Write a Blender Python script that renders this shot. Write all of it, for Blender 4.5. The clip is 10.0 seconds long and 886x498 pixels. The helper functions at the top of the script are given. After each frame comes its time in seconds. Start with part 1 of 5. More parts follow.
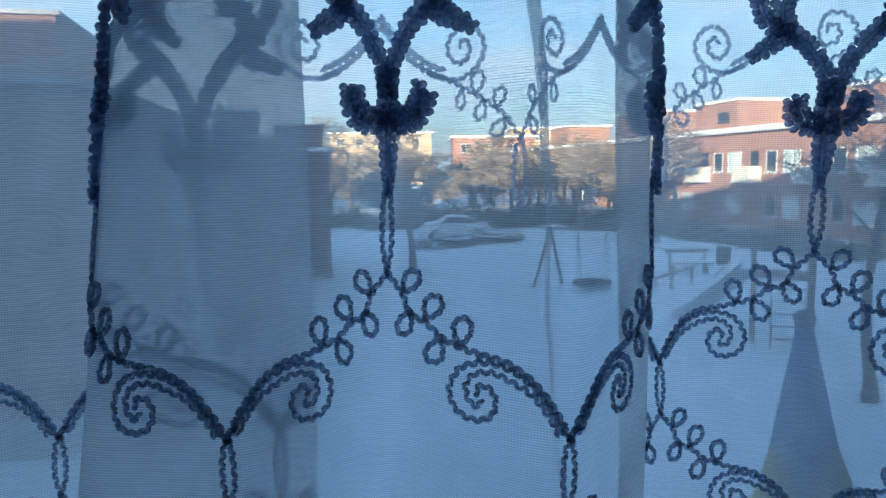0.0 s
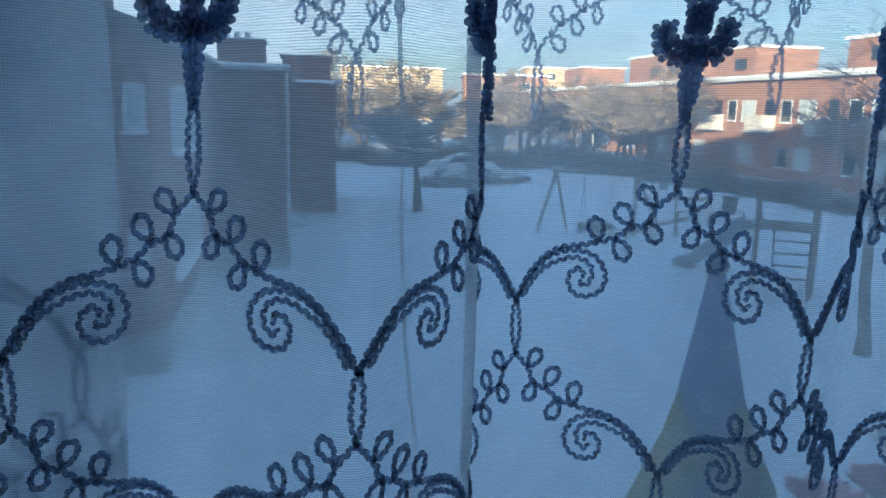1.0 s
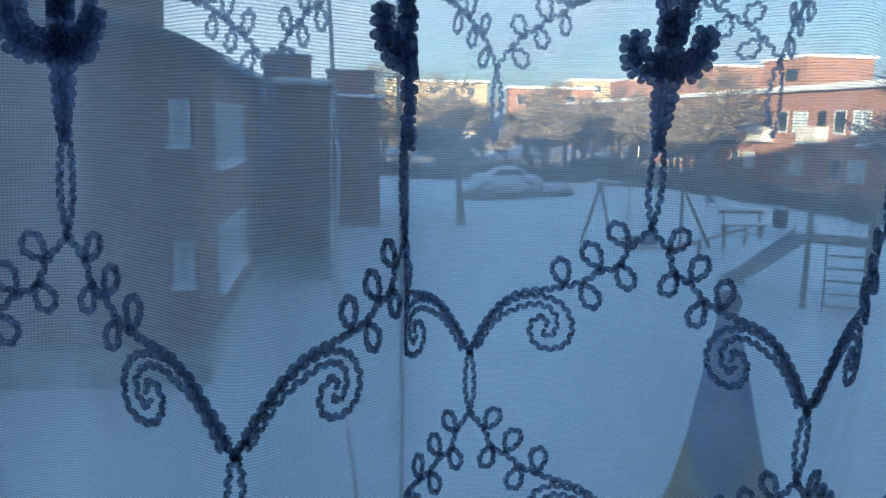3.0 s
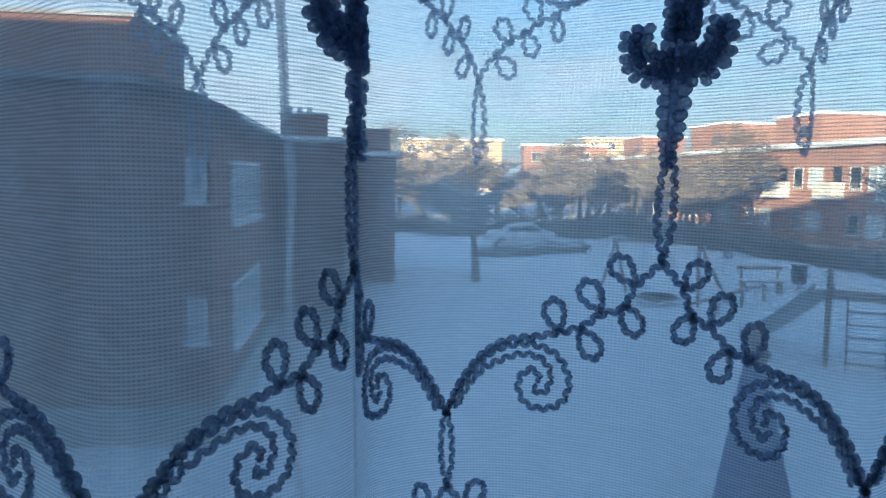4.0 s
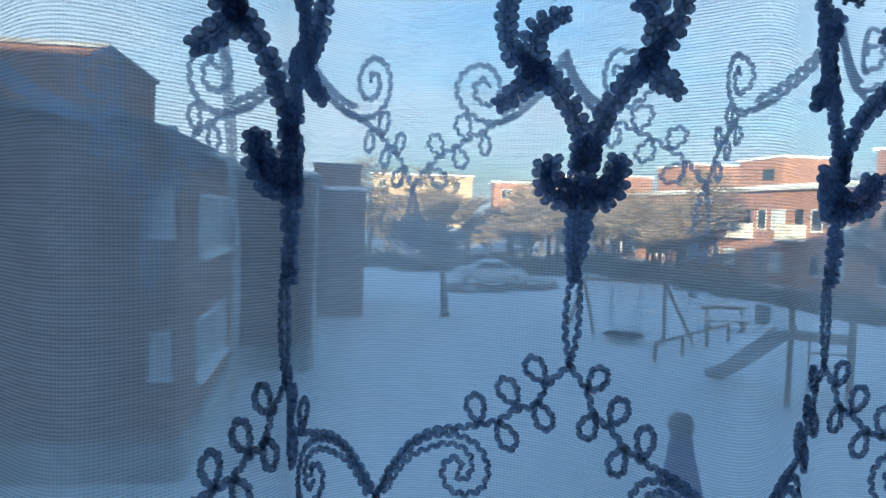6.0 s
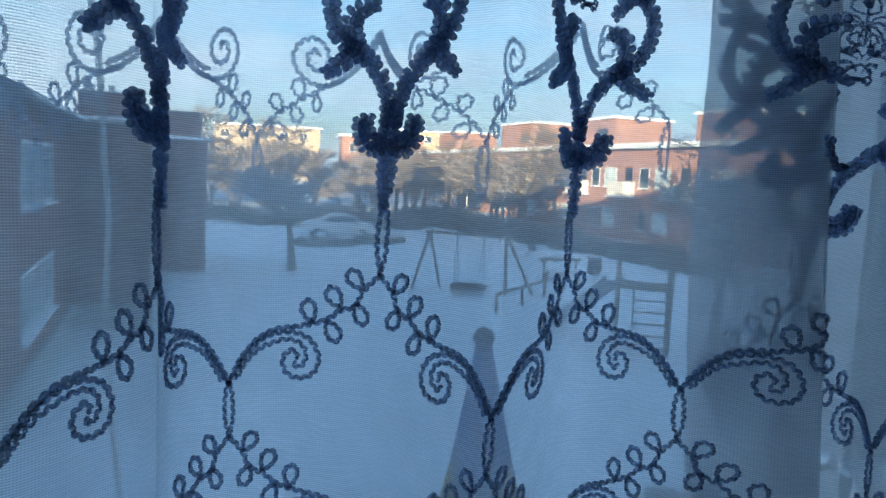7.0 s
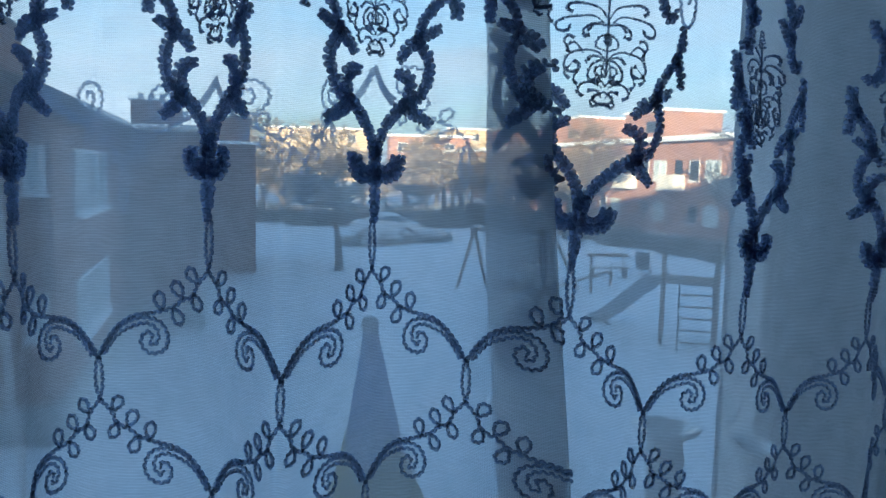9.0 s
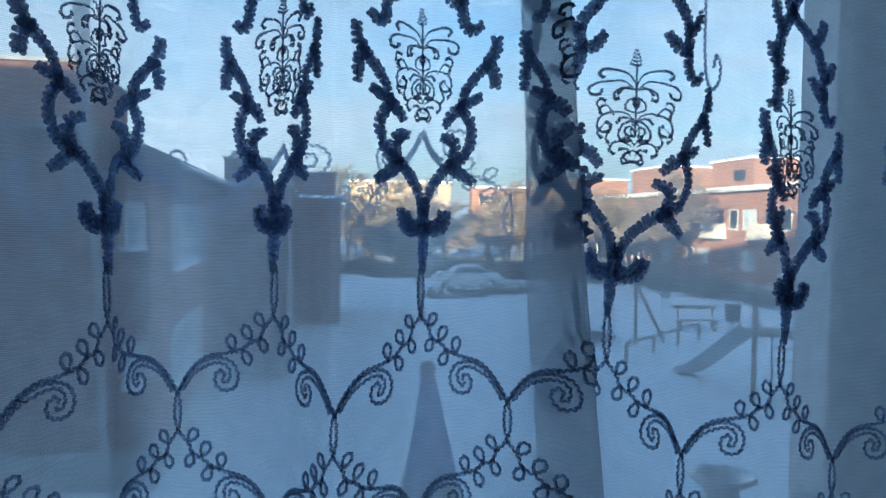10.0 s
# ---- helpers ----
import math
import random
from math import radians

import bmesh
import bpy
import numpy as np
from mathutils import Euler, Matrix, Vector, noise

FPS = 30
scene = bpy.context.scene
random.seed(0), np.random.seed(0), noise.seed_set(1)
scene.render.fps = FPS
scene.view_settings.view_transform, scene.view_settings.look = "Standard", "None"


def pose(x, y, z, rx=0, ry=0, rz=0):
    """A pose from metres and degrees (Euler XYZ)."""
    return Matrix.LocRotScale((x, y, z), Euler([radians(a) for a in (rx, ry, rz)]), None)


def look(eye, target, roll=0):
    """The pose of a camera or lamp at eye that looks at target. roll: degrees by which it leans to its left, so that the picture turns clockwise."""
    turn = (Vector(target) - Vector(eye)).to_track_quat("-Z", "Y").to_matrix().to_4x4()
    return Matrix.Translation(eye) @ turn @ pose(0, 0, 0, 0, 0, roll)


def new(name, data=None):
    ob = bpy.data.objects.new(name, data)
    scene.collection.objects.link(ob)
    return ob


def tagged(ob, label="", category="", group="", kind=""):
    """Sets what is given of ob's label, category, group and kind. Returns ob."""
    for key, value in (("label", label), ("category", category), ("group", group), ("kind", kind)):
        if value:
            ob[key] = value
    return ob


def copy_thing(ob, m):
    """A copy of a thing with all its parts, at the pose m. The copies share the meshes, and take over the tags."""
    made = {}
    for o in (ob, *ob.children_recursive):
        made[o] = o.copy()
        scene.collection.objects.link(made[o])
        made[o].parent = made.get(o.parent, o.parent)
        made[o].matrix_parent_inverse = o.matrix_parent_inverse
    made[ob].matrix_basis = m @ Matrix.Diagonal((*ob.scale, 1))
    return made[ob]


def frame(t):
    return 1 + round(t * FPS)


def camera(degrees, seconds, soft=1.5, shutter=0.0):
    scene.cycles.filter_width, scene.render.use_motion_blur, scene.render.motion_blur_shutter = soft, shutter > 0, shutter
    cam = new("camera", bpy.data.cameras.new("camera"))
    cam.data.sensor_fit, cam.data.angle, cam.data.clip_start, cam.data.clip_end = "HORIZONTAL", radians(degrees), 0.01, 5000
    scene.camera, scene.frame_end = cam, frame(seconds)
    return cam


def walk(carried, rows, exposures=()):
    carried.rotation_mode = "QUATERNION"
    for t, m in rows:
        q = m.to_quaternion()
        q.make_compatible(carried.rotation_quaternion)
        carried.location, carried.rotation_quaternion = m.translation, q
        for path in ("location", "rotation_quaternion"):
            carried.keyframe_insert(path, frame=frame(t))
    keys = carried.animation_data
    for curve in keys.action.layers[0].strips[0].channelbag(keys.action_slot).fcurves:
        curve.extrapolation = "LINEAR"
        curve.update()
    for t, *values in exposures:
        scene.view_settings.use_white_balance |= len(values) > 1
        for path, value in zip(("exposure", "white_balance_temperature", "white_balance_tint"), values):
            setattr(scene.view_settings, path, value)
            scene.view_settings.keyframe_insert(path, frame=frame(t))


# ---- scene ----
cam = camera(60.0, 10.0, soft=1.5)
PATH = [
    (0.0, pose(0.0349, 0.2726, 4.2074, 84.21, 0.57, -1.39)),
    (0.5, pose(0.0864, 0.2945, 4.1889, 81.82, -1.57, -4.19)),
    (1.0, pose(0.1421, 0.2935, 4.1982, 79.63, -1.57, -0.59)),
    (1.5, pose(0.1672, 0.2882, 4.2038, 79.75, -1.55, 0.81)),
    (2.0, pose(0.1800, 0.3042, 4.2047, 80.66, -1.57, 1.71)),
    (2.5, pose(0.1926, 0.3322, 4.2027, 80.78, -1.15, 2.32)),
    (2.7, pose(0.1968, 0.3449, 4.2068, 80.45, -1.26, 2.40)),
    (3.8, pose(0.2198, 0.4158, 4.1960, 83.00, -0.81, 3.75)),
    (4.0, pose(0.2227, 0.4327, 4.1866, 84.71, -1.00, 3.84)),
    (4.5, pose(0.2285, 0.4461, 4.1911, 85.35, -1.56, 3.70)),
    (5.0, pose(0.2364, 0.4390, 4.2011, 86.52, -1.90, 3.81)),
    (5.2, pose(0.2450, 0.4336, 4.2108, 87.79, -1.95, 4.48)),
    (6.3, pose(0.2425, 0.3676, 4.2248, 86.70, -2.06, -1.11)),
    (6.5, pose(0.2405, 0.3402, 4.2227, 85.86, -2.16, -3.49)),
    (7.0, pose(0.2527, 0.2768, 4.2192, 84.44, -2.88, -9.62)),
    (7.5, pose(0.2703, 0.2253, 4.2219, 83.51, -3.27, -13.59)),
    (8.0, pose(0.2549, 0.1709, 4.2238, 83.95, -3.21, -16.30)),
    (8.5, pose(0.3202, 0.1379, 4.2275, 83.98, -2.12, -12.39)),
    (9.0, pose(0.4291, 0.1187, 4.2413, 84.14, -1.48, -5.97)),
    (9.5, pose(0.4672, 0.0989, 4.2393, 85.80, -1.32, -1.69)),
    (10.0, pose(0.4617, 0.0572, 4.2445, 87.85, -0.92, 0.14)),
]
EXPOSURES = [(0.0, 2.32, 5060, -1), (0.5, 2.24, 5060, -1), (1.5, 2.20, 5080, -1), (4.5, 2.22, 5120, -1), (6.5, 2.30, 5200, -1), (8.5, 2.33, 5200, -1), (10.0, 2.33, 5110, -1)]
walk(cam, PATH, EXPOSURES)
# focused on the curtain, so that the yard goes soft
cam.data.dof.use_dof, cam.data.dof.focus_distance, cam.data.dof.aperture_fstop = True, 0.52, 40.0

# ---- light: low winter sun behind the house, clear cold sky ----
SUN_EL, SUN_TRAVEL = 6.7, 24.0        # degrees above the horizon; travel turned to the right of straight ahead
world = bpy.data.worlds.new("winter_sky")
scene.world = world
world.use_nodes = True
wn, wl = world.node_tree.nodes, world.node_tree.links
wn.clear()
w_out = wn.new("ShaderNodeOutputWorld")
w_bg = wn.new("ShaderNodeBackground")
w_sky = wn.new("ShaderNodeTexSky")
w_sky.sky_type = "NISHITA"
w_sky.sun_disc = False
w_sky.sun_elevation = radians(SUN_EL)
w_sky.sun_rotation = radians(180 + SUN_TRAVEL)
w_sky.altitude = 100
w_sky.air_density, w_sky.dust_density, w_sky.ozone_density = 1.0, 1.8, 2.3
w_co = wn.new("ShaderNodeTexCoord")
w_map = wn.new("ShaderNodeMapping")
w_map.inputs["Scale"].default_value = (1.6, 1.6, 7.0)
w_no = wn.new("ShaderNodeTexNoise")
w_no.inputs["Scale"].default_value = 1.7
w_no.inputs["Detail"].default_value = 7.0
w_no.inputs["Roughness"].default_value = 0.58
w_ramp = wn.new("ShaderNodeValToRGB")
w_ramp.color_ramp.elements[0].position, w_ramp.color_ramp.elements[0].color = 0.20, (0, 0, 0, 1)
w_ramp.color_ramp.elements[1].position, w_ramp.color_ramp.elements[1].color = 0.60, (1, 1, 1, 1)
w_mix = wn.new("ShaderNodeMix")
w_mix.data_type = "RGBA"
w_mix.inputs["B"].default_value = (3.1, 3.08, 3.0, 1)
wl.new(w_co.outputs["Generated"], w_map.inputs["Vector"])
wl.new(w_map.outputs["Vector"], w_no.inputs["Vector"])
wl.new(w_no.outputs["Fac"], w_ramp.inputs["Fac"])
w_sep = wn.new("ShaderNodeSeparateXYZ")
w_low = wn.new("ShaderNodeMapRange")
w_low.inputs["From Min"].default_value, w_low.inputs["From Max"].default_value = 0.12, 0.55
w_low.inputs["To Min"].default_value, w_low.inputs["To Max"].default_value = 1.0, 0.06
w_mul = wn.new("ShaderNodeMath")
w_mul.operation = "MULTIPLY"
wl.new(w_co.outputs["Generated"], w_sep.inputs[0])
wl.new(w_sep.outputs[2], w_low.inputs["Value"])
wl.new(w_ramp.outputs["Color"], w_mul.inputs[0])
wl.new(w_low.outputs[0], w_mul.inputs[1])
wl.new(w_mul.outputs[0], w_mix.inputs["Factor"])
wl.new(w_sky.outputs["Color"], w_mix.inputs["A"])
wl.new(w_mix.outputs["Result"], w_bg.inputs["Color"])
wl.new(w_bg.outputs["Background"], w_out.inputs["Surface"])
w_bg.inputs["Strength"].default_value = 0.10

sun = new("sun", bpy.data.lights.new("sun", "SUN"))
sun.data.energy, sun.data.angle, sun.data.color = 4.2, radians(0.5), (1.0, 0.72, 0.42)
sun_way = Vector((math.sin(radians(SUN_TRAVEL)), math.cos(radians(SUN_TRAVEL)), -math.tan(radians(SUN_EL))))
sun.matrix_world = look((-30, -60, 40), Vector((-30, -60, 40)) + sun_way)


# ---- materials ----
def material(name, color, rough=0.6, metal=0.0, vary=0.15, scale=6.0, bump=0.2, fine=60.0, tint=None, spec=0.4, trans=0.0):
    """A painted, woven or mineral surface: colour varied at two sizes, with fine relief."""
    m = bpy.data.materials.new(name)
    m.use_nodes = True
    n, l = m.node_tree.nodes, m.node_tree.links
    b = n["Principled BSDF"]
    b.inputs["Roughness"].default_value = rough
    b.inputs["Metallic"].default_value = metal
    b.inputs["Specular IOR Level"].default_value = spec
    co = n.new("ShaderNodeTexCoord")
    big, small = n.new("ShaderNodeTexNoise"), n.new("ShaderNodeTexNoise")
    big.inputs["Scale"].default_value, big.inputs["Detail"].default_value = scale, 5
    small.inputs["Scale"].default_value, small.inputs["Detail"].default_value = fine, 3
    l.new(co.outputs["Object"], big.inputs["Vector"])
    l.new(co.outputs["Object"], small.inputs["Vector"])
    add = n.new("ShaderNodeMath")
    add.operation = "MULTIPLY_ADD"
    add.inputs[1].default_value = 0.45
    l.new(small.outputs["Fac"], add.inputs[0])
    l.new(big.outputs["Fac"], add.inputs[2])
    ramp = n.new("ShaderNodeValToRGB")
    dark = [c * (1 - vary) for c in color]
    lite = [min(1, c * (1 + vary)) for c in (tint or color)]
    ramp.color_ramp.elements[0].position, ramp.color_ramp.elements[0].color = 0.5, (*dark, 1)
    ramp.color_ramp.elements[1].position, ramp.color_ramp.elements[1].color = 0.95, (*lite, 1)
    l.new(add.outputs[0], ramp.inputs["Fac"])
    l.new(ramp.outputs["Color"], b.inputs["Base Color"])
    if bump:
        bp = n.new("ShaderNodeBump")
        bp.inputs["Strength"].default_value = bump
        bp.inputs["Distance"].default_value = 0.3 / fine
        l.new(small.outputs["Fac"], bp.inputs["Height"])
        l.new(bp.outputs["Normal"], b.inputs["Normal"])
    return m


def brick_material(name, c1, c2, mortar, wide=0.25, high=0.075):
    """Brickwork for walls that are always far off, laid in courses by world height."""
    m = material(name, c1, 0.85, vary=0.2, scale=0.6, fine=9.0, bump=0.1, spec=0.2)
    n, l = m.node_tree.nodes, m.node_tree.links
    b = n["Principled BSDF"]
    co = n.new("ShaderNodeTexCoord")
    sep = n.new("ShaderNodeSeparateXYZ")
    comb = n.new("ShaderNodeCombineXYZ")
    add = n.new("ShaderNodeMath")
    l.new(co.outputs["Object"], sep.inputs[0])
    l.new(sep.outputs[0], add.inputs[0])
    l.new(sep.outputs[1], add.inputs[1])
    l.new(add.outputs[0], comb.inputs[0])
    l.new(sep.outputs[2], comb.inputs[1])
    br = n.new("ShaderNodeTexBrick")
    br.inputs["Scale"].default_value = 1.0
    br.inputs["Brick Width"].default_value, br.inputs["Row Height"].default_value = wide, high
    br.inputs["Mortar Size"].default_value = 0.006
    br.inputs["Color1"].default_value, br.inputs["Color2"].default_value, br.inputs["Mortar"].default_value = (*c1, 1), (*c2, 1), (*mortar, 1)
    l.new(comb.outputs[0], br.inputs["Vector"])
    old = b.inputs["Base Color"].links[0].from_socket
    mix = n.new("ShaderNodeMix")
    mix.data_type, mix.blend_type = "RGBA", "MIX"
    mix.inputs["Factor"].default_value = 0.45
    l.new(br.outputs["Color"], mix.inputs["A"])
    l.new(old, mix.inputs["B"])
    l.new(mix.outputs["Result"], b.inputs["Base Color"])
    return m


def sheer_material(name, color, cover, thread=720.0):
    """Fine open weave: threads with gaps between them that let the view through."""
    m = bpy.data.materials.new(name)
    m.use_nodes = True
    n, l = m.node_tree.nodes, m.node_tree.links
    n.clear()
    out = n.new("ShaderNodeOutputMaterial")
    clear, cloth, shine = n.new("ShaderNodeBsdfTransparent"), n.new("ShaderNodeBsdfTranslucent"), n.new("ShaderNodeBsdfDiffuse")
    cloth.inputs["Color"].default_value = (*color, 1)
    shine.inputs["Color"].default_value = (*color, 1)
    both = n.new("ShaderNodeMixShader")
    both.inputs[0].default_value = 0.3
    l.new(cloth.outputs[0], both.inputs[1])
    l.new(shine.outputs[0], both.inputs[2])
    uv = n.new("ShaderNodeUVMap")
    uv.uv_map = "weave"
    sep = n.new("ShaderNodeSeparateXYZ")
    l.new(uv.outputs[0], sep.inputs[0])
    waves = []
    for k in (0, 1):
        mul, sn, half = n.new("ShaderNodeMath"), n.new("ShaderNodeMath"), n.new("ShaderNodeMath")
        mul.operation, sn.operation, half.operation = "MULTIPLY", "SINE", "MULTIPLY_ADD"
        mul.inputs[1].default_value = thread * 2 * math.pi / (1.0 if k else 1.25)
        half.inputs[1].default_value, half.inputs[2].default_value = 0.5, 0.5
        l.new(sep.outputs[k], mul.inputs[0])
        l.new(mul.outputs[0], sn.inputs[0])
        l.new(sn.outputs[0], half.inputs[0])
        weak = n.new("ShaderNodeMath")
        weak.operation = "MULTIPLY"
        weak.inputs[1].default_value = 1.0 if k else 0.6
        l.new(half.outputs[0], weak.inputs[0])
        waves.append(weak)
    mx = n.new("ShaderNodeMath")
    mx.operation = "MAXIMUM"
    l.new(waves[0].outputs[0], mx.inputs[0])
    l.new(waves[1].outputs[0], mx.inputs[1])
    slub = n.new("ShaderNodeTexNoise")
    slub.inputs["Scale"].default_value = 45.0
    slub.inputs["Detail"].default_value = 4.0
    l.new(uv.outputs[0], slub.inputs["Vector"])
    rng = n.new("ShaderNodeMapRange")
    rng.inputs["From Min"].default_value, rng.inputs["From Max"].default_value = 0.0, 1.0
    rng.inputs["To Min"].default_value, rng.inputs["To Max"].default_value = cover * 0.48, cover * 1.38
    l.new(mx.outputs[0], rng.inputs["Value"])
    va = n.new("ShaderNodeMapRange")
    va.inputs["To Min"].default_value, va.inputs["To Max"].default_value = 0.8, 1.2
    l.new(slub.outputs["Fac"], va.inputs["Value"])
    # moire painted into the cover: soft wavering bands across the cloth
    ten = n.new("ShaderNodeTexWave")
    ten.bands_direction = "Y"
    ten.inputs["Scale"].default_value, ten.inputs["Distortion"].default_value = 70.0, 16.0
    ten.inputs["Detail"].default_value, ten.inputs["Detail Scale"].default_value = 1.5, 0.35
    l.new(uv.outputs[0], ten.inputs["Vector"])
    tv = n.new("ShaderNodeMapRange")
    tv.inputs["To Min"].default_value, tv.inputs["To Max"].default_value = 0.955, 1.045
    l.new(ten.outputs["Fac"], tv.inputs["Value"])
    vt = n.new("ShaderNodeMath")
    vt.operation = "MULTIPLY"
    l.new(va.outputs[0], vt.inputs[0])
    l.new(tv.outputs[0], vt.inputs[1])
    fac = n.new("ShaderNodeMath")
    fac.operation = "MULTIPLY"
    fac.use_clamp = True
    l.new(rng.outputs[0], fac.inputs[0])
    l.new(vt.outputs[0], fac.inputs[1])
    mix = n.new("ShaderNodeMixShader")
    l.new(fac.outputs[0], mix.inputs[0])
    l.new(clear.outputs[0], mix.inputs[1])
    l.new(both.outputs[0], mix.inputs[2])
    l.new(mix.outputs[0], out.inputs["Surface"])
    return m


def thread_material(name, color, glow, fuzz, fine=900.0):
    """Yarn: soft fibres that let some of the light behind them through."""
    m = bpy.data.materials.new(name)
    m.use_nodes = True
    n, l = m.node_tree.nodes, m.node_tree.links
    n.clear()
    out, mix = n.new("ShaderNodeOutputMaterial"), n.new("ShaderNodeMixShader")
    a, b = n.new("ShaderNodeBsdfDiffuse"), n.new("ShaderNodeBsdfTranslucent")
    co, no, ramp, bp = n.new("ShaderNodeTexCoord"), n.new("ShaderNodeTexNoise"), n.new("ShaderNodeValToRGB"), n.new("ShaderNodeBump")
    no.inputs["Scale"].default_value, no.inputs["Detail"].default_value = fine, 4
    ramp.color_ramp.elements[0].position, ramp.color_ramp.elements[0].color = 0.3, (*[c * 0.6 for c in color], 1)
    ramp.color_ramp.elements[1].position, ramp.color_ramp.elements[1].color = 0.75, (*[c * 1.35 for c in color], 1)
    bp.inputs["Strength"].default_value, bp.inputs["Distance"].default_value = 0.8, 0.0006
    l.new(co.outputs["Object"], no.inputs["Vector"])
    l.new(no.outputs["Fac"], ramp.inputs["Fac"])
    l.new(no.outputs["Fac"], bp.inputs["Height"])
    mix.inputs[0].default_value = glow
    for sh in (a, b):
        l.new(ramp.outputs["Color"], sh.inputs["Color"])
        l.new(bp.outputs["Normal"], sh.inputs["Normal"])
    l.new(a.outputs[0], mix.inputs[1])
    l.new(b.outputs[0], mix.inputs[2])
    gap, loose = n.new("ShaderNodeBsdfTransparent"), n.new("ShaderNodeMixShader")
    loose.inputs[0].default_value = fuzz
    l.new(mix.outputs[0], loose.inputs[1])
    l.new(gap.outputs[0], loose.inputs[2])
    l.new(loose.outputs[0], out.inputs["Surface"])
    return m


def glass_material(name, tint=(0.95, 0.97, 0.98), rough=0.0, shine=0.03):
    m = bpy.data.materials.new(name)
    m.use_nodes = True
    n, l = m.node_tree.nodes, m.node_tree.links
    n.clear()
    out, mix = n.new("ShaderNodeOutputMaterial"), n.new("ShaderNodeMixShader")
    clear, gloss = n.new("ShaderNodeBsdfTransparent"), n.new("ShaderNodeBsdfGlossy")
    mix.inputs[0].default_value = shine
    clear.inputs["Color"].default_value = (*tint, 1)
    gloss.inputs["Roughness"].default_value = rough
    l.new(clear.outputs[0], mix.inputs[1])
    l.new(gloss.outputs[0], mix.inputs[2])
    l.new(mix.outputs[0], out.inputs["Surface"])
    return m


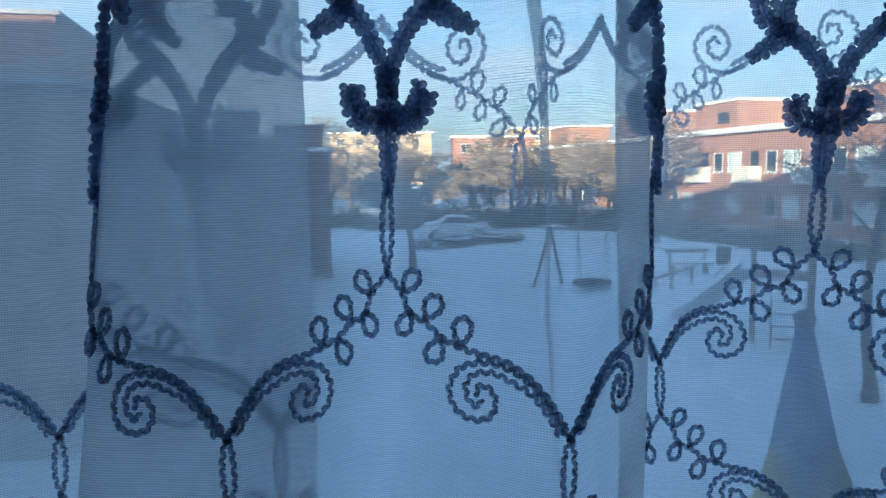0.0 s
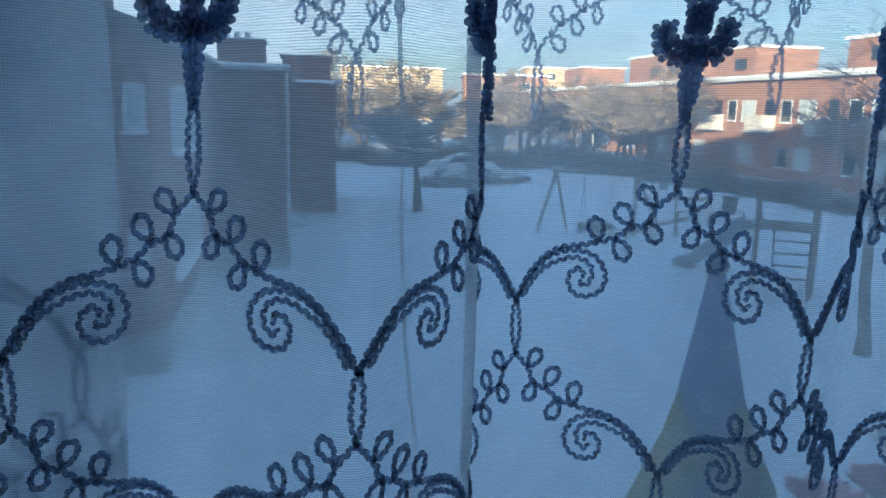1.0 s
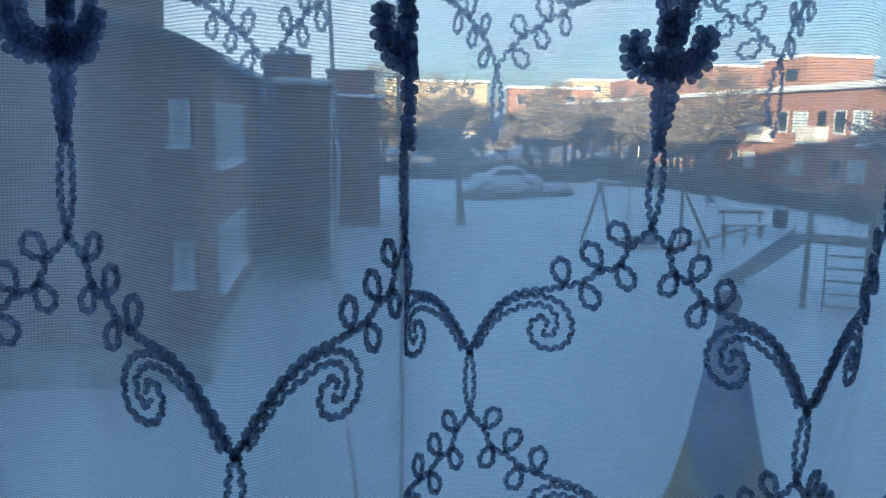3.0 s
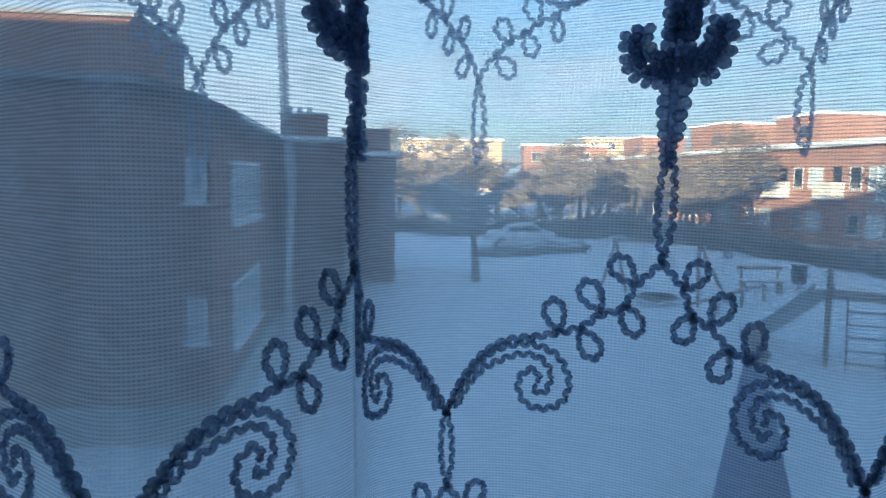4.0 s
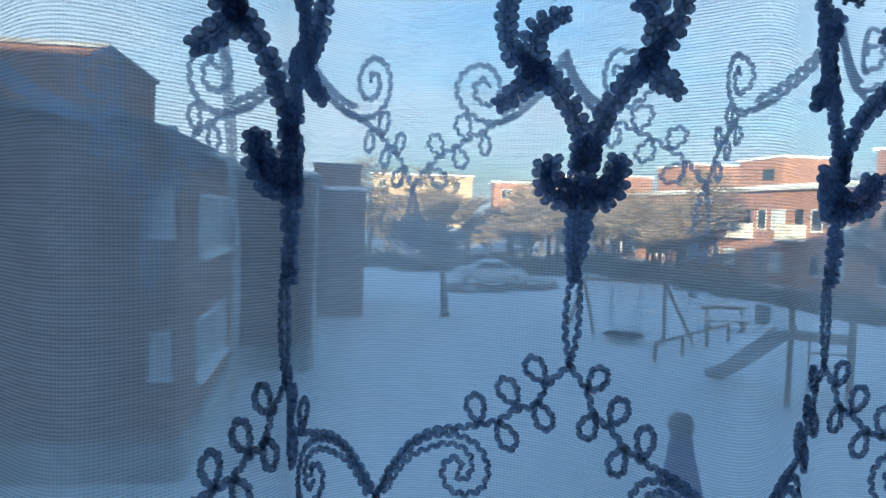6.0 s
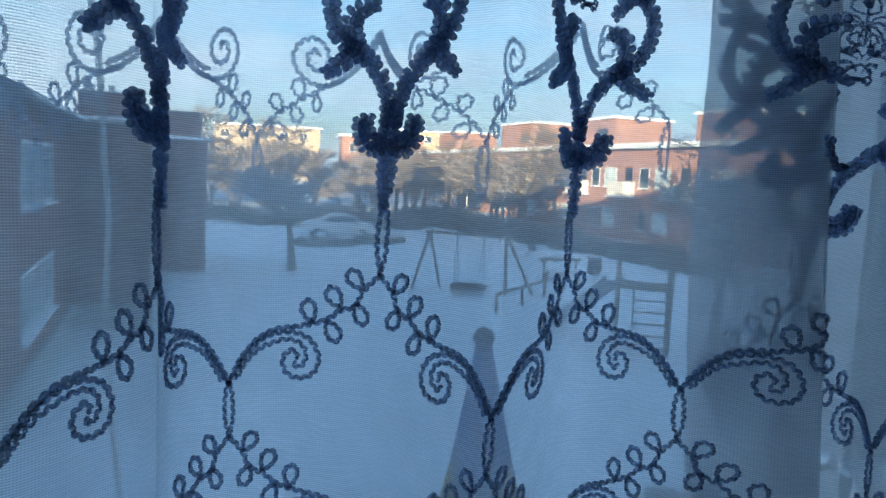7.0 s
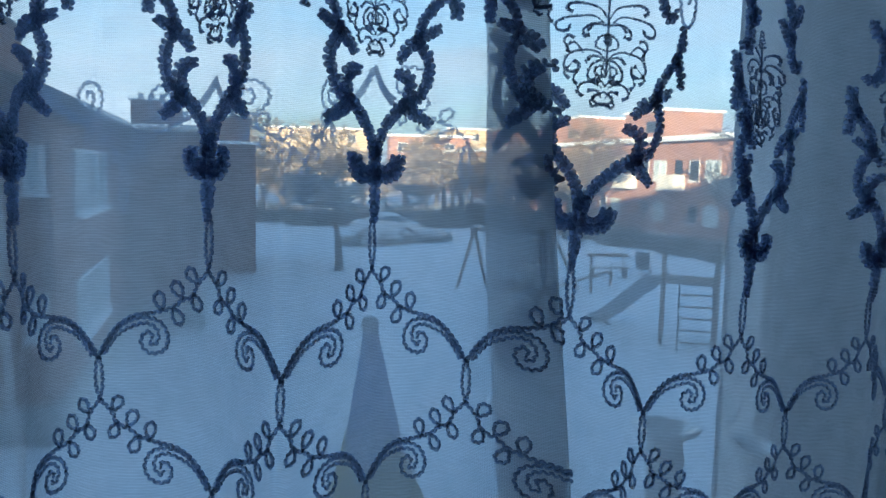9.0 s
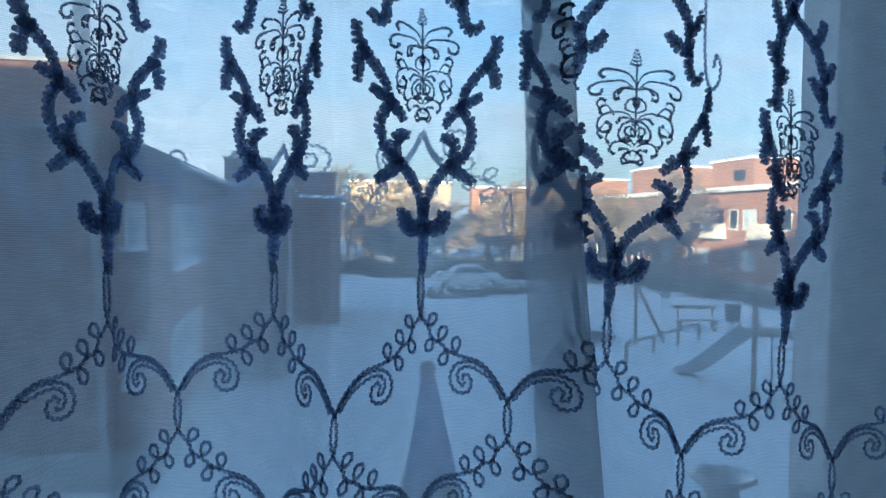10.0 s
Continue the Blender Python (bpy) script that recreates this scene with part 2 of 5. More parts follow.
M = {
    "snow": material("snow", (0.82, 0.85, 0.86), 0.7, vary=0.08, scale=0.5, fine=3.5, bump=0.9, spec=0.3),
    "roof_snow": material("roof_snow", (0.86, 0.87, 0.88), 0.7, vary=0.03, scale=1.5, fine=12.0, bump=0.3),
    "brick_brown": brick_material("brick_brown", (0.23, 0.115, 0.08), (0.17, 0.085, 0.065), (0.26, 0.21, 0.18)),
    "brick_red": brick_material("brick_red", (0.37, 0.20, 0.14), (0.32, 0.165, 0.115), (0.42, 0.30, 0.24)),
    "plaster_ochre": material("plaster_ochre", (0.55, 0.42, 0.27), 0.9, scale=0.3, fine=8.0),
    "roof_felt": material("roof_felt", (0.16, 0.155, 0.15), 0.9, vary=0.3, scale=0.5, fine=6.0, tint=(0.30, 0.31, 0.33)),
    "plinth": material("plinth", (0.36, 0.40, 0.39), 0.85, scale=0.8, fine=14.0),
    "frame_white": material("frame_white", (0.66, 0.68, 0.69), 0.45, vary=0.04, scale=3.0, fine=40.0, bump=0.05),
    "frame_weathered": material("frame_weathered", (0.66, 0.68, 0.68), 0.6, vary=0.08, scale=1.2, fine=20.0, bump=0.05),
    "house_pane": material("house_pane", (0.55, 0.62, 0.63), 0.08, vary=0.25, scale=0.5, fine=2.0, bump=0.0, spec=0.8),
    "dark_pane": material("dark_pane", (0.03, 0.035, 0.04), 0.08, vary=0.25, scale=0.5, fine=2.0, bump=0.0, spec=0.8),
    "balcony": material("balcony", (0.72, 0.68, 0.60), 0.7, vary=0.08, scale=0.8, fine=10.0),
    "zinc": material("zinc", (0.42, 0.45, 0.48), 0.45, metal=0.7, scale=2.0, fine=18.0, bump=0.1),
    "bark": material("bark", (0.10, 0.085, 0.07), 0.9, vary=0.35, scale=3.0, fine=25.0, bump=0.6),
    "twig": material("twig", (0.17, 0.135, 0.10), 0.9, vary=0.3, scale=1.0, fine=15.0, bump=0.2, tint=(0.30, 0.25, 0.20)),
    "twig_frosty": material("twig_frosty", (0.24, 0.225, 0.21), 0.9, vary=0.25, scale=1.0, fine=15.0, bump=0.2, tint=(0.46, 0.46, 0.46)),
    "hedge": material("hedge", (0.085, 0.075, 0.06), 0.95, vary=0.4, scale=1.2, fine=10.0, bump=0.5, tint=(0.16, 0.15, 0.13)),
    "timber": material("timber", (0.20, 0.16, 0.12), 0.8, vary=0.2, scale=2.0, fine=30.0, bump=0.3),
    "play_blue": material("play_blue", (0.14, 0.17, 0.22), 0.5, scale=2.0, fine=30.0, bump=0.1),
    "slide": material("slide", (0.30, 0.33, 0.36), 0.35, metal=0.4, scale=1.0, fine=20.0, bump=0.1),
    "rubber": material("rubber", (0.045, 0.045, 0.05), 0.8, scale=5.0, fine=40.0),
    "car_paint": material("car_paint", (0.60, 0.63, 0.66), 0.35, vary=0.06, scale=1.0, fine=8.0, bump=0.0),
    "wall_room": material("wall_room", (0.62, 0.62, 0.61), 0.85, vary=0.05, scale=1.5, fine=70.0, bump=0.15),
    # room wall darkened in colour to hold the shade beside the window
    "wall_shaded": material("wall_shaded", (0.11, 0.12, 0.145), 0.85, vary=0.05, scale=1.5, fine=70.0, bump=0.15),
    "ceiling": material("ceiling", (0.85, 0.85, 0.84), 0.9, vary=0.03, scale=1.0, fine=50.0, bump=0.1),
    "floor_wood": material("floor_wood", (0.42, 0.30, 0.20), 0.5, vary=0.2, scale=2.0, fine=25.0, bump=0.2),
    "sill": material("sill", (0.74, 0.74, 0.73), 0.35, vary=0.04, scale=4.0, fine=50.0, bump=0.05),
    "sheer": sheer_material("sheer", (0.80, 0.83, 0.87), 0.575),
    "sheer_dense": sheer_material("sheer_dense", (0.84, 0.87, 0.90), 0.72),
    "chenille": thread_material("chenille", (0.56, 0.645, 0.85), 0.68, 0.20),
    "cord": thread_material("cord", (0.44, 0.52, 0.70), 0.72, 0.29),
    "cord_pale": thread_material("cord_pale", (0.64, 0.75, 0.97), 0.75, 0.38),
    "ceramic": material("ceramic", (0.86, 0.88, 0.90), 0.22, vary=0.05, scale=8.0, fine=60.0, bump=0.05, spec=0.6, trans=0.35),
    "soil": material("soil", (0.05, 0.035, 0.025), 0.95, vary=0.4, scale=40.0, fine=200.0, bump=0.8),
    "petal": material("petal", (0.76, 0.22, 0.30), 0.55, vary=0.25, scale=30.0, fine=200.0, bump=0.2),
    "leaf": material("leaf", (0.05, 0.11, 0.04), 0.5, vary=0.3, scale=30.0, fine=150.0, bump=0.2),
    "felt_blue": thread_material("felt_blue", (0.30, 0.48, 0.82), 0.6, 0.0, 400.0),
    "felt_yellow": thread_material("felt_yellow", (0.88, 0.74, 0.16), 0.6, 0.0, 400.0),
    "wood_ball": material("wood_ball", (0.12, 0.16, 0.27), 0.8, vary=0.15, scale=40.0, fine=300.0, bump=0.3),
    "glass": glass_material("glass"),
}


# ---- building blocks ----
class Geo:
    """Collects vertices and faces of one part."""

    def __init__(self):
        self.v, self.f = [], []

    def quad_box(self, x0, x1, y0, y1, z0, z1, m=None):
        k = len(self.v)
        for z in (z0, z1):
            for x, y in ((x0, y0), (x1, y0), (x1, y1), (x0, y1)):
                p = Vector((x, y, z))
                self.v.append(tuple(m @ p if m else p))
        self.f += [(k, k + 3, k + 2, k + 1), (k + 4, k + 5, k + 6, k + 7)]
        self.f += [(k + i, k + (i + 1) % 4, k + 4 + (i + 1) % 4, k + 4 + i) for i in range(4)]
        return self

    def tube(self, pts, radii, sides=6, cap=True):
        k = len(self.v)
        up = Vector((0.13, 0.21, 0.97))
        n = len(pts)
        for i, p in enumerate(pts):
            d = (pts[min(i + 1, n - 1)] - pts[max(i - 1, 0)])
            if d.length < 1e-9:
                d = Vector((0, 0, 1))
            d.normalize()
            a = d.cross(up)
            if a.length < 1e-3:
                a = d.cross(Vector((1, 0, 0)))
            a.normalize()
            b = d.cross(a)
            r = radii[i] if isinstance(radii, (list, tuple)) else radii
            for j in range(sides):
                w = 2 * math.pi * j / sides
                q = p + (a * math.cos(w) + b * math.sin(w)) * r
                self.v.append((q.x, q.y, q.z))
        for i in range(n - 1):
            for j in range(sides):
                j2 = (j + 1) % sides
                self.f.append((k + i * sides + j, k + i * sides + j2, k + (i + 1) * sides + j2, k + (i + 1) * sides + j))
        if cap:
            self.f.append(tuple(k + j for j in reversed(range(sides))))
            self.f.append(tuple(k + (n - 1) * sides + j for j in range(sides)))
        return self

    def blob(self, c, ax, ay, az, seg=6, root=None):
        """A small lobe with half axes ax, ay, az (vectors); root names a vertex that it grows from."""
        k = len(self.v)
        rings = (-0.72, 0.0, 0.72)
        if root is None:
            self.v.append(tuple(c - az))
        else:
            k -= 1
        for s in rings:
            r = math.sqrt(1 - s * s)
            for j in range(seg):
                w = 2 * math.pi * j / seg
                self.v.append(tuple(c + az * s + ax * (r * math.cos(w)) + ay * (r * math.sin(w))))
        self.v.append(tuple(c + az))
        top = k + 1 + 3 * seg
        for j in range(seg):
            j2 = (j + 1) % seg
            self.f.append((k if root is None else root, k + 1 + j2, k + 1 + j))
            for i in range(2):
                a = k + 1 + i * seg
                self.f.append((a + j, a + j2, a + seg + j2, a + seg + j))
            self.f.append((k + 1 + 2 * seg + j, k + 1 + 2 * seg + j2, top))
        return self

    def lathe(self, profile, at, seg=32, m=None):
        """Profile rows (radius, height) turned about a vertical axis at a place."""
        k = len(self.v)
        for r, h in profile:
            for j in range(seg):
                w = 2 * math.pi * j / seg
                p = Vector((at[0] + r * math.cos(w), at[1] + r * math.sin(w), at[2] + h))
                self.v.append(tuple(m @ p if m else p))
        for i in range(len(profile) - 1):
            for j in range(seg):
                j2 = (j + 1) % seg
                self.f.append((k + i * seg + j, k + i * seg + j2, k + (i + 1) * seg + j2, k + (i + 1) * seg + j))
        self.f.append(tuple(k + j for j in reversed(range(seg))))
        self.f.append(tuple(k + (len(profile) - 1) * seg + j for j in range(seg)))
        return self


def part(name, geo, mat, parent=None, label="", smooth=False):
    if not geo.v:
        return None
    me = bpy.data.meshes.new(name)
    me.from_pydata(geo.v, [], geo.f)
    me.materials.append(M[mat])
    if smooth:
        me.polygons.foreach_set("use_smooth", [True] * len(me.polygons))
    me.update()
    ob = new(name, me)
    if parent is not None:
        ob.parent = parent
        ob.matrix_parent_inverse = parent.matrix_world.inverted()
    if label:
        tagged(ob, label)
    return ob


def thing(name, label, category, group="", kind="", at=(0, 0, 0)):
    e = new(name)
    e.empty_display_size = 0.1
    e.location = at
    bpy.context.view_layer.update()
    return tagged(e, label, category, group, kind)


def box(x0, x1, y0, y1, z0, z1, m=None):
    return Geo().quad_box(x0, x1, y0, y1, z0, z1, m)


# The house stands turned by ten degrees: X runs along its window wall, Y away from it.
HOUSE = Matrix.Rotation(radians(10), 4, "Z")


def smooth_line(pts, step):
    """Catmull-Rom through 2D or 3D points, sampled at about the given step."""
    pts = [Vector(p) for p in pts]
    out = []
    for i in range(len(pts) - 1):
        p0, p1, p2, p3 = pts[max(i - 1, 0)], pts[i], pts[i + 1], pts[min(i + 2, len(pts) - 1)]
        n = max(1, int((p2 - p1).length / step + 0.5))
        for k in range(n):
            t = k / n
            out.append(0.5 * ((2 * p1) + (p2 - p0) * t + (2 * p0 - 5 * p1 + 4 * p2 - p3) * t * t + (3 * p1 - p0 - 3 * p2 + p3) * t ** 3))
    out.append(pts[-1])
    return out


# ---- ground ----
def snow_height(x, y):
    h = 0.10 * noise.noise(Vector((x * 0.11, y * 0.11, 0.3))) + 0.035 * noise.noise(Vector((x * 0.6, y * 0.6, 4.0)))
    return h * min(1.0, max(0.0, (y - 5) / 8))


def ground():
    g = Geo()
    xs = [-2500, -900, -300, -120, -60] + [-40 + 0.8 * i for i in range(112)] + [60, 90, 160, 400, 900, 2500]
    ys = [-2500, -600, -150, -40, 0, 4] + [6 + 0.7 * i for i in range(95)] + [76, 82, 90, 105, 130, 170, 250, 500, 1000, 2500]
    for y in ys:
        for x in xs:
            rise = 0.0 if y < 60 else min(3.0, (y - 60) * 0.02)
            g.v.append((x, y, snow_height(x, y) + rise if -50 < x < 60 and y > 4 else rise))
    w = len(xs)
    for j in range(len(ys) - 1):
        for i in range(w - 1):
            g.f.append((j * w + i, j * w + i + 1, (j + 1) * w + i + 1, (j + 1) * w + i))
    ob = part("ground", g, "snow", smooth=True)
    tagged(ob, "snow-covered yard with trodden, gently uneven surface", "ground", kind="structure")


ground()


# ---- the room and its window wall ----
SILL_Z, HEAD_Z, WL, WR, W_IN, W_OUT = 3.50, 5.25, -1.55, 1.462, 1.06, 1.42   # opening and wall faces, house axes
FLOOR_Z, CEIL_Z = 2.85, 5.45


def room():
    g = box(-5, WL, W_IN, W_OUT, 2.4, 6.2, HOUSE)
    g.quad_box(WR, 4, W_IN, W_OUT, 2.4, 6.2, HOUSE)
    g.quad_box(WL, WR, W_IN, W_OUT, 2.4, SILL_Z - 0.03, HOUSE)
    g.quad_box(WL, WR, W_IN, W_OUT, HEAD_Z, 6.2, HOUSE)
    tagged(part("wall_window", g, "wall_shaded"), "wall round the window with its shade in the colour", "wall", kind="structure")
    tagged(part("wall_back", box(-5, 4, -3.7, -3.5, 2.4, 6.2, HOUSE), "wall_room"), "pale painted room wall", "wall", kind="structure")
    tagged(part("wall_left", box(-5.2, -5, -3.7, 1.42, 2.4, 6.2, HOUSE), "wall_room"), "pale painted room wall", "wall", kind="structure")
    tagged(part("wall_right", box(4, 4.2, -3.7, 1.42, 2.4, 6.2, HOUSE), "wall_room"), "pale painted room wall", "wall", kind="structure")
    tagged(part("floor", box(-5, 4, -3.5, 1.06, 2.6, FLOOR_Z, HOUSE), "floor_wood"), "brown wooden room floor", "floor", kind="structure")
    tagged(part("ceiling", box(-5, 4, -3.5, 1.06, CEIL_Z, CEIL_Z + 0.2, HOUSE), "ceiling"), "white painted ceiling", "ceiling", kind="structure")
    # the rest of the long house, whose shadow fills the yard
    g = box(-95, -5.2, -12, W_OUT, -0.2, 10.1, HOUSE)
    g.quad_box(4.2, 24, -12, W_OUT, -0.2, 10.1, HOUSE)
    g.quad_box(-5.2, 4.2, -12, -3.7, -0.2, 10.1, HOUSE)
    g.quad_box(-5.2, 4.2, -3.7, W_OUT, -0.2, 2.38, HOUSE)
    g.quad_box(-5.2, 4.2, -3.7, W_OUT, 6.22, 10.1, HOUSE)
    tagged(part("house_block", g, "brick_brown"), "long brick house behind the window", "house", kind="structure")


room()


def window():
    w = thing("window_1", "wide white-framed window with clear panes", "window", kind="structure")
    y0, y1 = 1.165, 1.245
    fw = 0.08
    for nm, b in (("jamb", (WL, WL + fw, y0, y1, SILL_Z, HEAD_Z)), ("jamb", (WR - fw, WR, y0, y1, SILL_Z, HEAD_Z)),
                  ("window_rail", (WL + fw, WR - fw, y0, y1, SILL_Z, SILL_Z + fw)), ("window_rail", (WL + fw, WR - fw, y0, y1, HEAD_Z - fw, HEAD_Z))):
        part(nm, box(*b, HOUSE), "frame_white", w)
    # inner sash of the fixed light: a slim second frame, a little proud
    s = 0.045
    a, b = WL + fw, WR - fw
    for nm, q in (("sash", (b - s, b, y0 - 0.022, y1 - 0.01, SILL_Z + fw, HEAD_Z - fw)), ("sash", (a, a + s, y0 - 0.022, y1 - 0.01, SILL_Z + fw, HEAD_Z - fw)),
                  ("sash", (a + s, b - s, y0 - 0.022, y1 - 0.01, SILL_Z + fw, SILL_Z + fw + s)), ("sash", (a + s, b - s, y0 - 0.022, y1 - 0.01, HEAD_Z - fw - s, HEAD_Z - fw))):
        part(nm, box(*q, HOUSE), "frame_white", w)
    # slim beads along the upright members
    for x in (b + 0.012, b + 0.050, a - 0.030, a - 0.068):
        part("bead", box(x, x + 0.014, y0 - 0.010, y0 - 0.0005, SILL_Z + fw, HEAD_Z - fw, HOUSE), "frame_white", w)
    for x in (b - 0.030, a + 0.016):
        part("bead", box(x, x + 0.012, y0 - 0.030, y0 - 0.0225, SILL_Z + fw, HEAD_Z - fw, HOUSE), "frame_white", w)
    part("pane", box(a + s, b - s, 1.200, 1.204, SILL_Z + fw + s, HEAD_Z - fw - s, HOUSE), "glass", w, "clear glass pane")
    part("window_sill", box(WL - 0.06, WR + 0.06, 0.80, 1.164, SILL_Z - 0.03, SILL_Z, HOUSE), "sill", w, "white inner window sill")


window()


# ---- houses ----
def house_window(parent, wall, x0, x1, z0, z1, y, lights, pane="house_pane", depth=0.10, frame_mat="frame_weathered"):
    """A window in a wall that lies along the given frame's x; y is the wall's face, outside is -y."""
    w = new("window")
    w.parent = parent
    w.matrix_parent_inverse = parent.matrix_world.inverted()
    f = 0.07
    g = box(x0, x1, y - 0.03, y + depth, z0, z0 + f, wall)
    g.quad_box(x0, x1, y - 0.03, y + depth, z1 - f, z1, wall)
    n = lights + 1
    for i in range(n):
        c = x0 + f / 2 + (x1 - x0 - f) * i / lights
        g.quad_box(c - f / 2, c + f / 2, y - 0.028, y + depth, z0 + f, z1 - f, wall)
    part("window_frame", g, frame_mat, w)
    for i in range(lights):
        a = x0 + f / 2 + (x1 - x0 - f) * i / lights + f / 2
        b = x0 + f / 2 + (x1 - x0 - f) * (i + 1) / lights - f / 2
        part("pane", box(a, b, y + 0.002, y + 0.03, z0 + f, z1 - f, wall), pane, w)
    part("window_sill", box(x0 - 0.05, x1 + 0.05, y - 0.12, y + 0.02, z0 - 0.05, z0 - 0.002, wall), "roof_snow", w, "snow-covered sill")
    return w


def neighbour():
    h = thing("brick_house", "two-storey brown brick house with snow on its low roof", "house", at=HOUSE @ Vector((-8, 20, 0)))
    # main block: its end wall rises to a flat hip
    eave = [(-16, 5.66), (-2.88, 5.56), (-2.05, 5.30), (-1.93, 5.24)]
    g = Geo()
    for y in (12.3, 30):
        g.v += [tuple(HOUSE @ Vector(p)) for p in [(-16, y, 0)] + [(x, y, z - 0.07) for x, z in eave] + [(-1.93, y, 0)]]
    g.f = [tuple(range(6)), tuple(reversed(range(6, 12)))] + [(i + 6, (i + 1) % 6 + 6, (i + 1) % 6, i) for i in range(6)]
    part("wall", g, "brick_brown", h)
    part("wall", box(-1.93, -0.12, 20.7, 31, 0, 5.02, HOUSE), "brick_brown", h)
    # plinths, a little proud of the walls
    part("plinth", box(-16, -1.83, 12.18, 12.3, 0, 0.62, HOUSE), "plinth", h, "grey-green rendered plinth")
    part("plinth", box(-1.93, -1.80, 12.3, 20.55, 0, 0.62, HOUSE), "plinth", h)
    part("plinth", box(-1.80, -0.01, 20.55, 20.7, 0, 0.62, HOUSE), "plinth", h)
    part("plinth", box(-0.12, -0.01, 20.7, 31, 0, 0.62, HOUSE), "plinth", h)
    # roofs: a low hip on the main block, a flat one behind
    slab = [*eave[:-1], (-1.50, 5.06)]
    g = Geo()
    for y in (12.0, 30.3):
        g.v += [tuple(HOUSE @ Vector((x, y, z - 0.066))) for x, z in slab] + [tuple(HOUSE @ Vector((x, y, z + 0.05))) for x, z in reversed(slab)]
    g.f = [tuple(range(8)), tuple(reversed(range(8, 16)))] + [(i + 8, (i + 1) % 8 + 8, (i + 1) % 8, i) for i in range(8)]
    part("roof", g, "roof_felt", h, "low pitched dark felt roof dusted with snow")
    b = part("roof_house", box(-9.5, -4.85, 19, 24, 5.4, 7.72, HOUSE), "brick_brown", h, "brick roof-top box")
    part("roof_house_cap", box(-9.6, -4.75, 18.9, 24.1, 7.722, 7.82, HOUSE), "roof_felt", b)
    part("roof", box(-1.92, 0.06, 20.45, 31.1, 5.022, 5.12, HOUSE), "zinc", h, "flat roof with metal edge")
    part("roof_snow", box(-1.90, 0.02, 20.52, 31.0, 5.122, 5.20, HOUSE), "roof_snow", h)
    part("gutter", Geo().tube([HOUSE @ Vector((-1.48, 12.0 + 2 * i, 5.02)) for i in range(5)], 0.06, 8), "zinc", h)
    c = part("chimney", box(-2.08, -0.75, 24.0, 25.8, 5.2, 6.02, HOUSE), "brick_brown", h)
    part("chimney_cap", box(-2.14, -0.69, 23.94, 25.86, 6.022, 6.07, HOUSE), "roof_snow", c)
    for x in (-1.85, -1.55, -1.25):
        part("chimney_pot", Geo().lathe([(0.09, 6.072), (0.08, 6.25), (0.1, 6.27)], HOUSE @ Vector((x, 24.6, 0)), 10), "zinc", c)
    part("downpipe", Geo().tube([HOUSE @ Vector((-0.06, 20.62, z)) for z in (0.63, 1.2, 1.95)], 0.05, 8), "frame_weathered", h, "pale foot of a downpipe")
    part("downpipe", Geo().tube([HOUSE @ Vector((-0.06, 20.62, z)) for z in (1.952, 3.5, 5.02)], 0.04, 8), "zinc", h)
    # windows of the side that faces the yard, and narrow ones in the end wall
    side = HOUSE @ Matrix.Translation((-1.93, 0, 0)) @ Matrix.Rotation(radians(90), 4, "Z")
    for z0 in (1.15, 3.32):
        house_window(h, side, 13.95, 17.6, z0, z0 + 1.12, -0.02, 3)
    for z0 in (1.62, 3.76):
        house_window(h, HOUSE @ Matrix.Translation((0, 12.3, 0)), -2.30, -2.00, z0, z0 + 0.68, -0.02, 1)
    part("wall_lamp", box(-1.05, -0.93, 20.58, 20.69, 3.55, 3.78, HOUSE), "zinc", h)
    a = thing("brick_annex", "lower brown brick outbuilding with a snowy flat roof", "outbuilding", at=HOUSE @ Vector((0.8, 33, 0)))
    part("wall", box(-4, 1.70, 30.95, 37, 0, 5.02, HOUSE), "brick_brown", a)
    part("roof", box(-4.1, 1.86, 30.75, 37.2, 5.022, 5.16, HOUSE), "roof_snow", a, "flat roof under snow")
    r = part("roof_box", box(-0.4, 1.55, 33, 35.2, 5.162, 6.12, HOUSE), "brick_brown", a)
    part("roof_box_cap", box(-0.48, 1.63, 32.92, 35.28, 6.122, 6.2, HOUSE), "roof_felt", r)
    part("step", box(1.70, 2.4, 31.3, 32.5, 0, 0.28, HOUSE), "roof_snow", a)


neighbour()


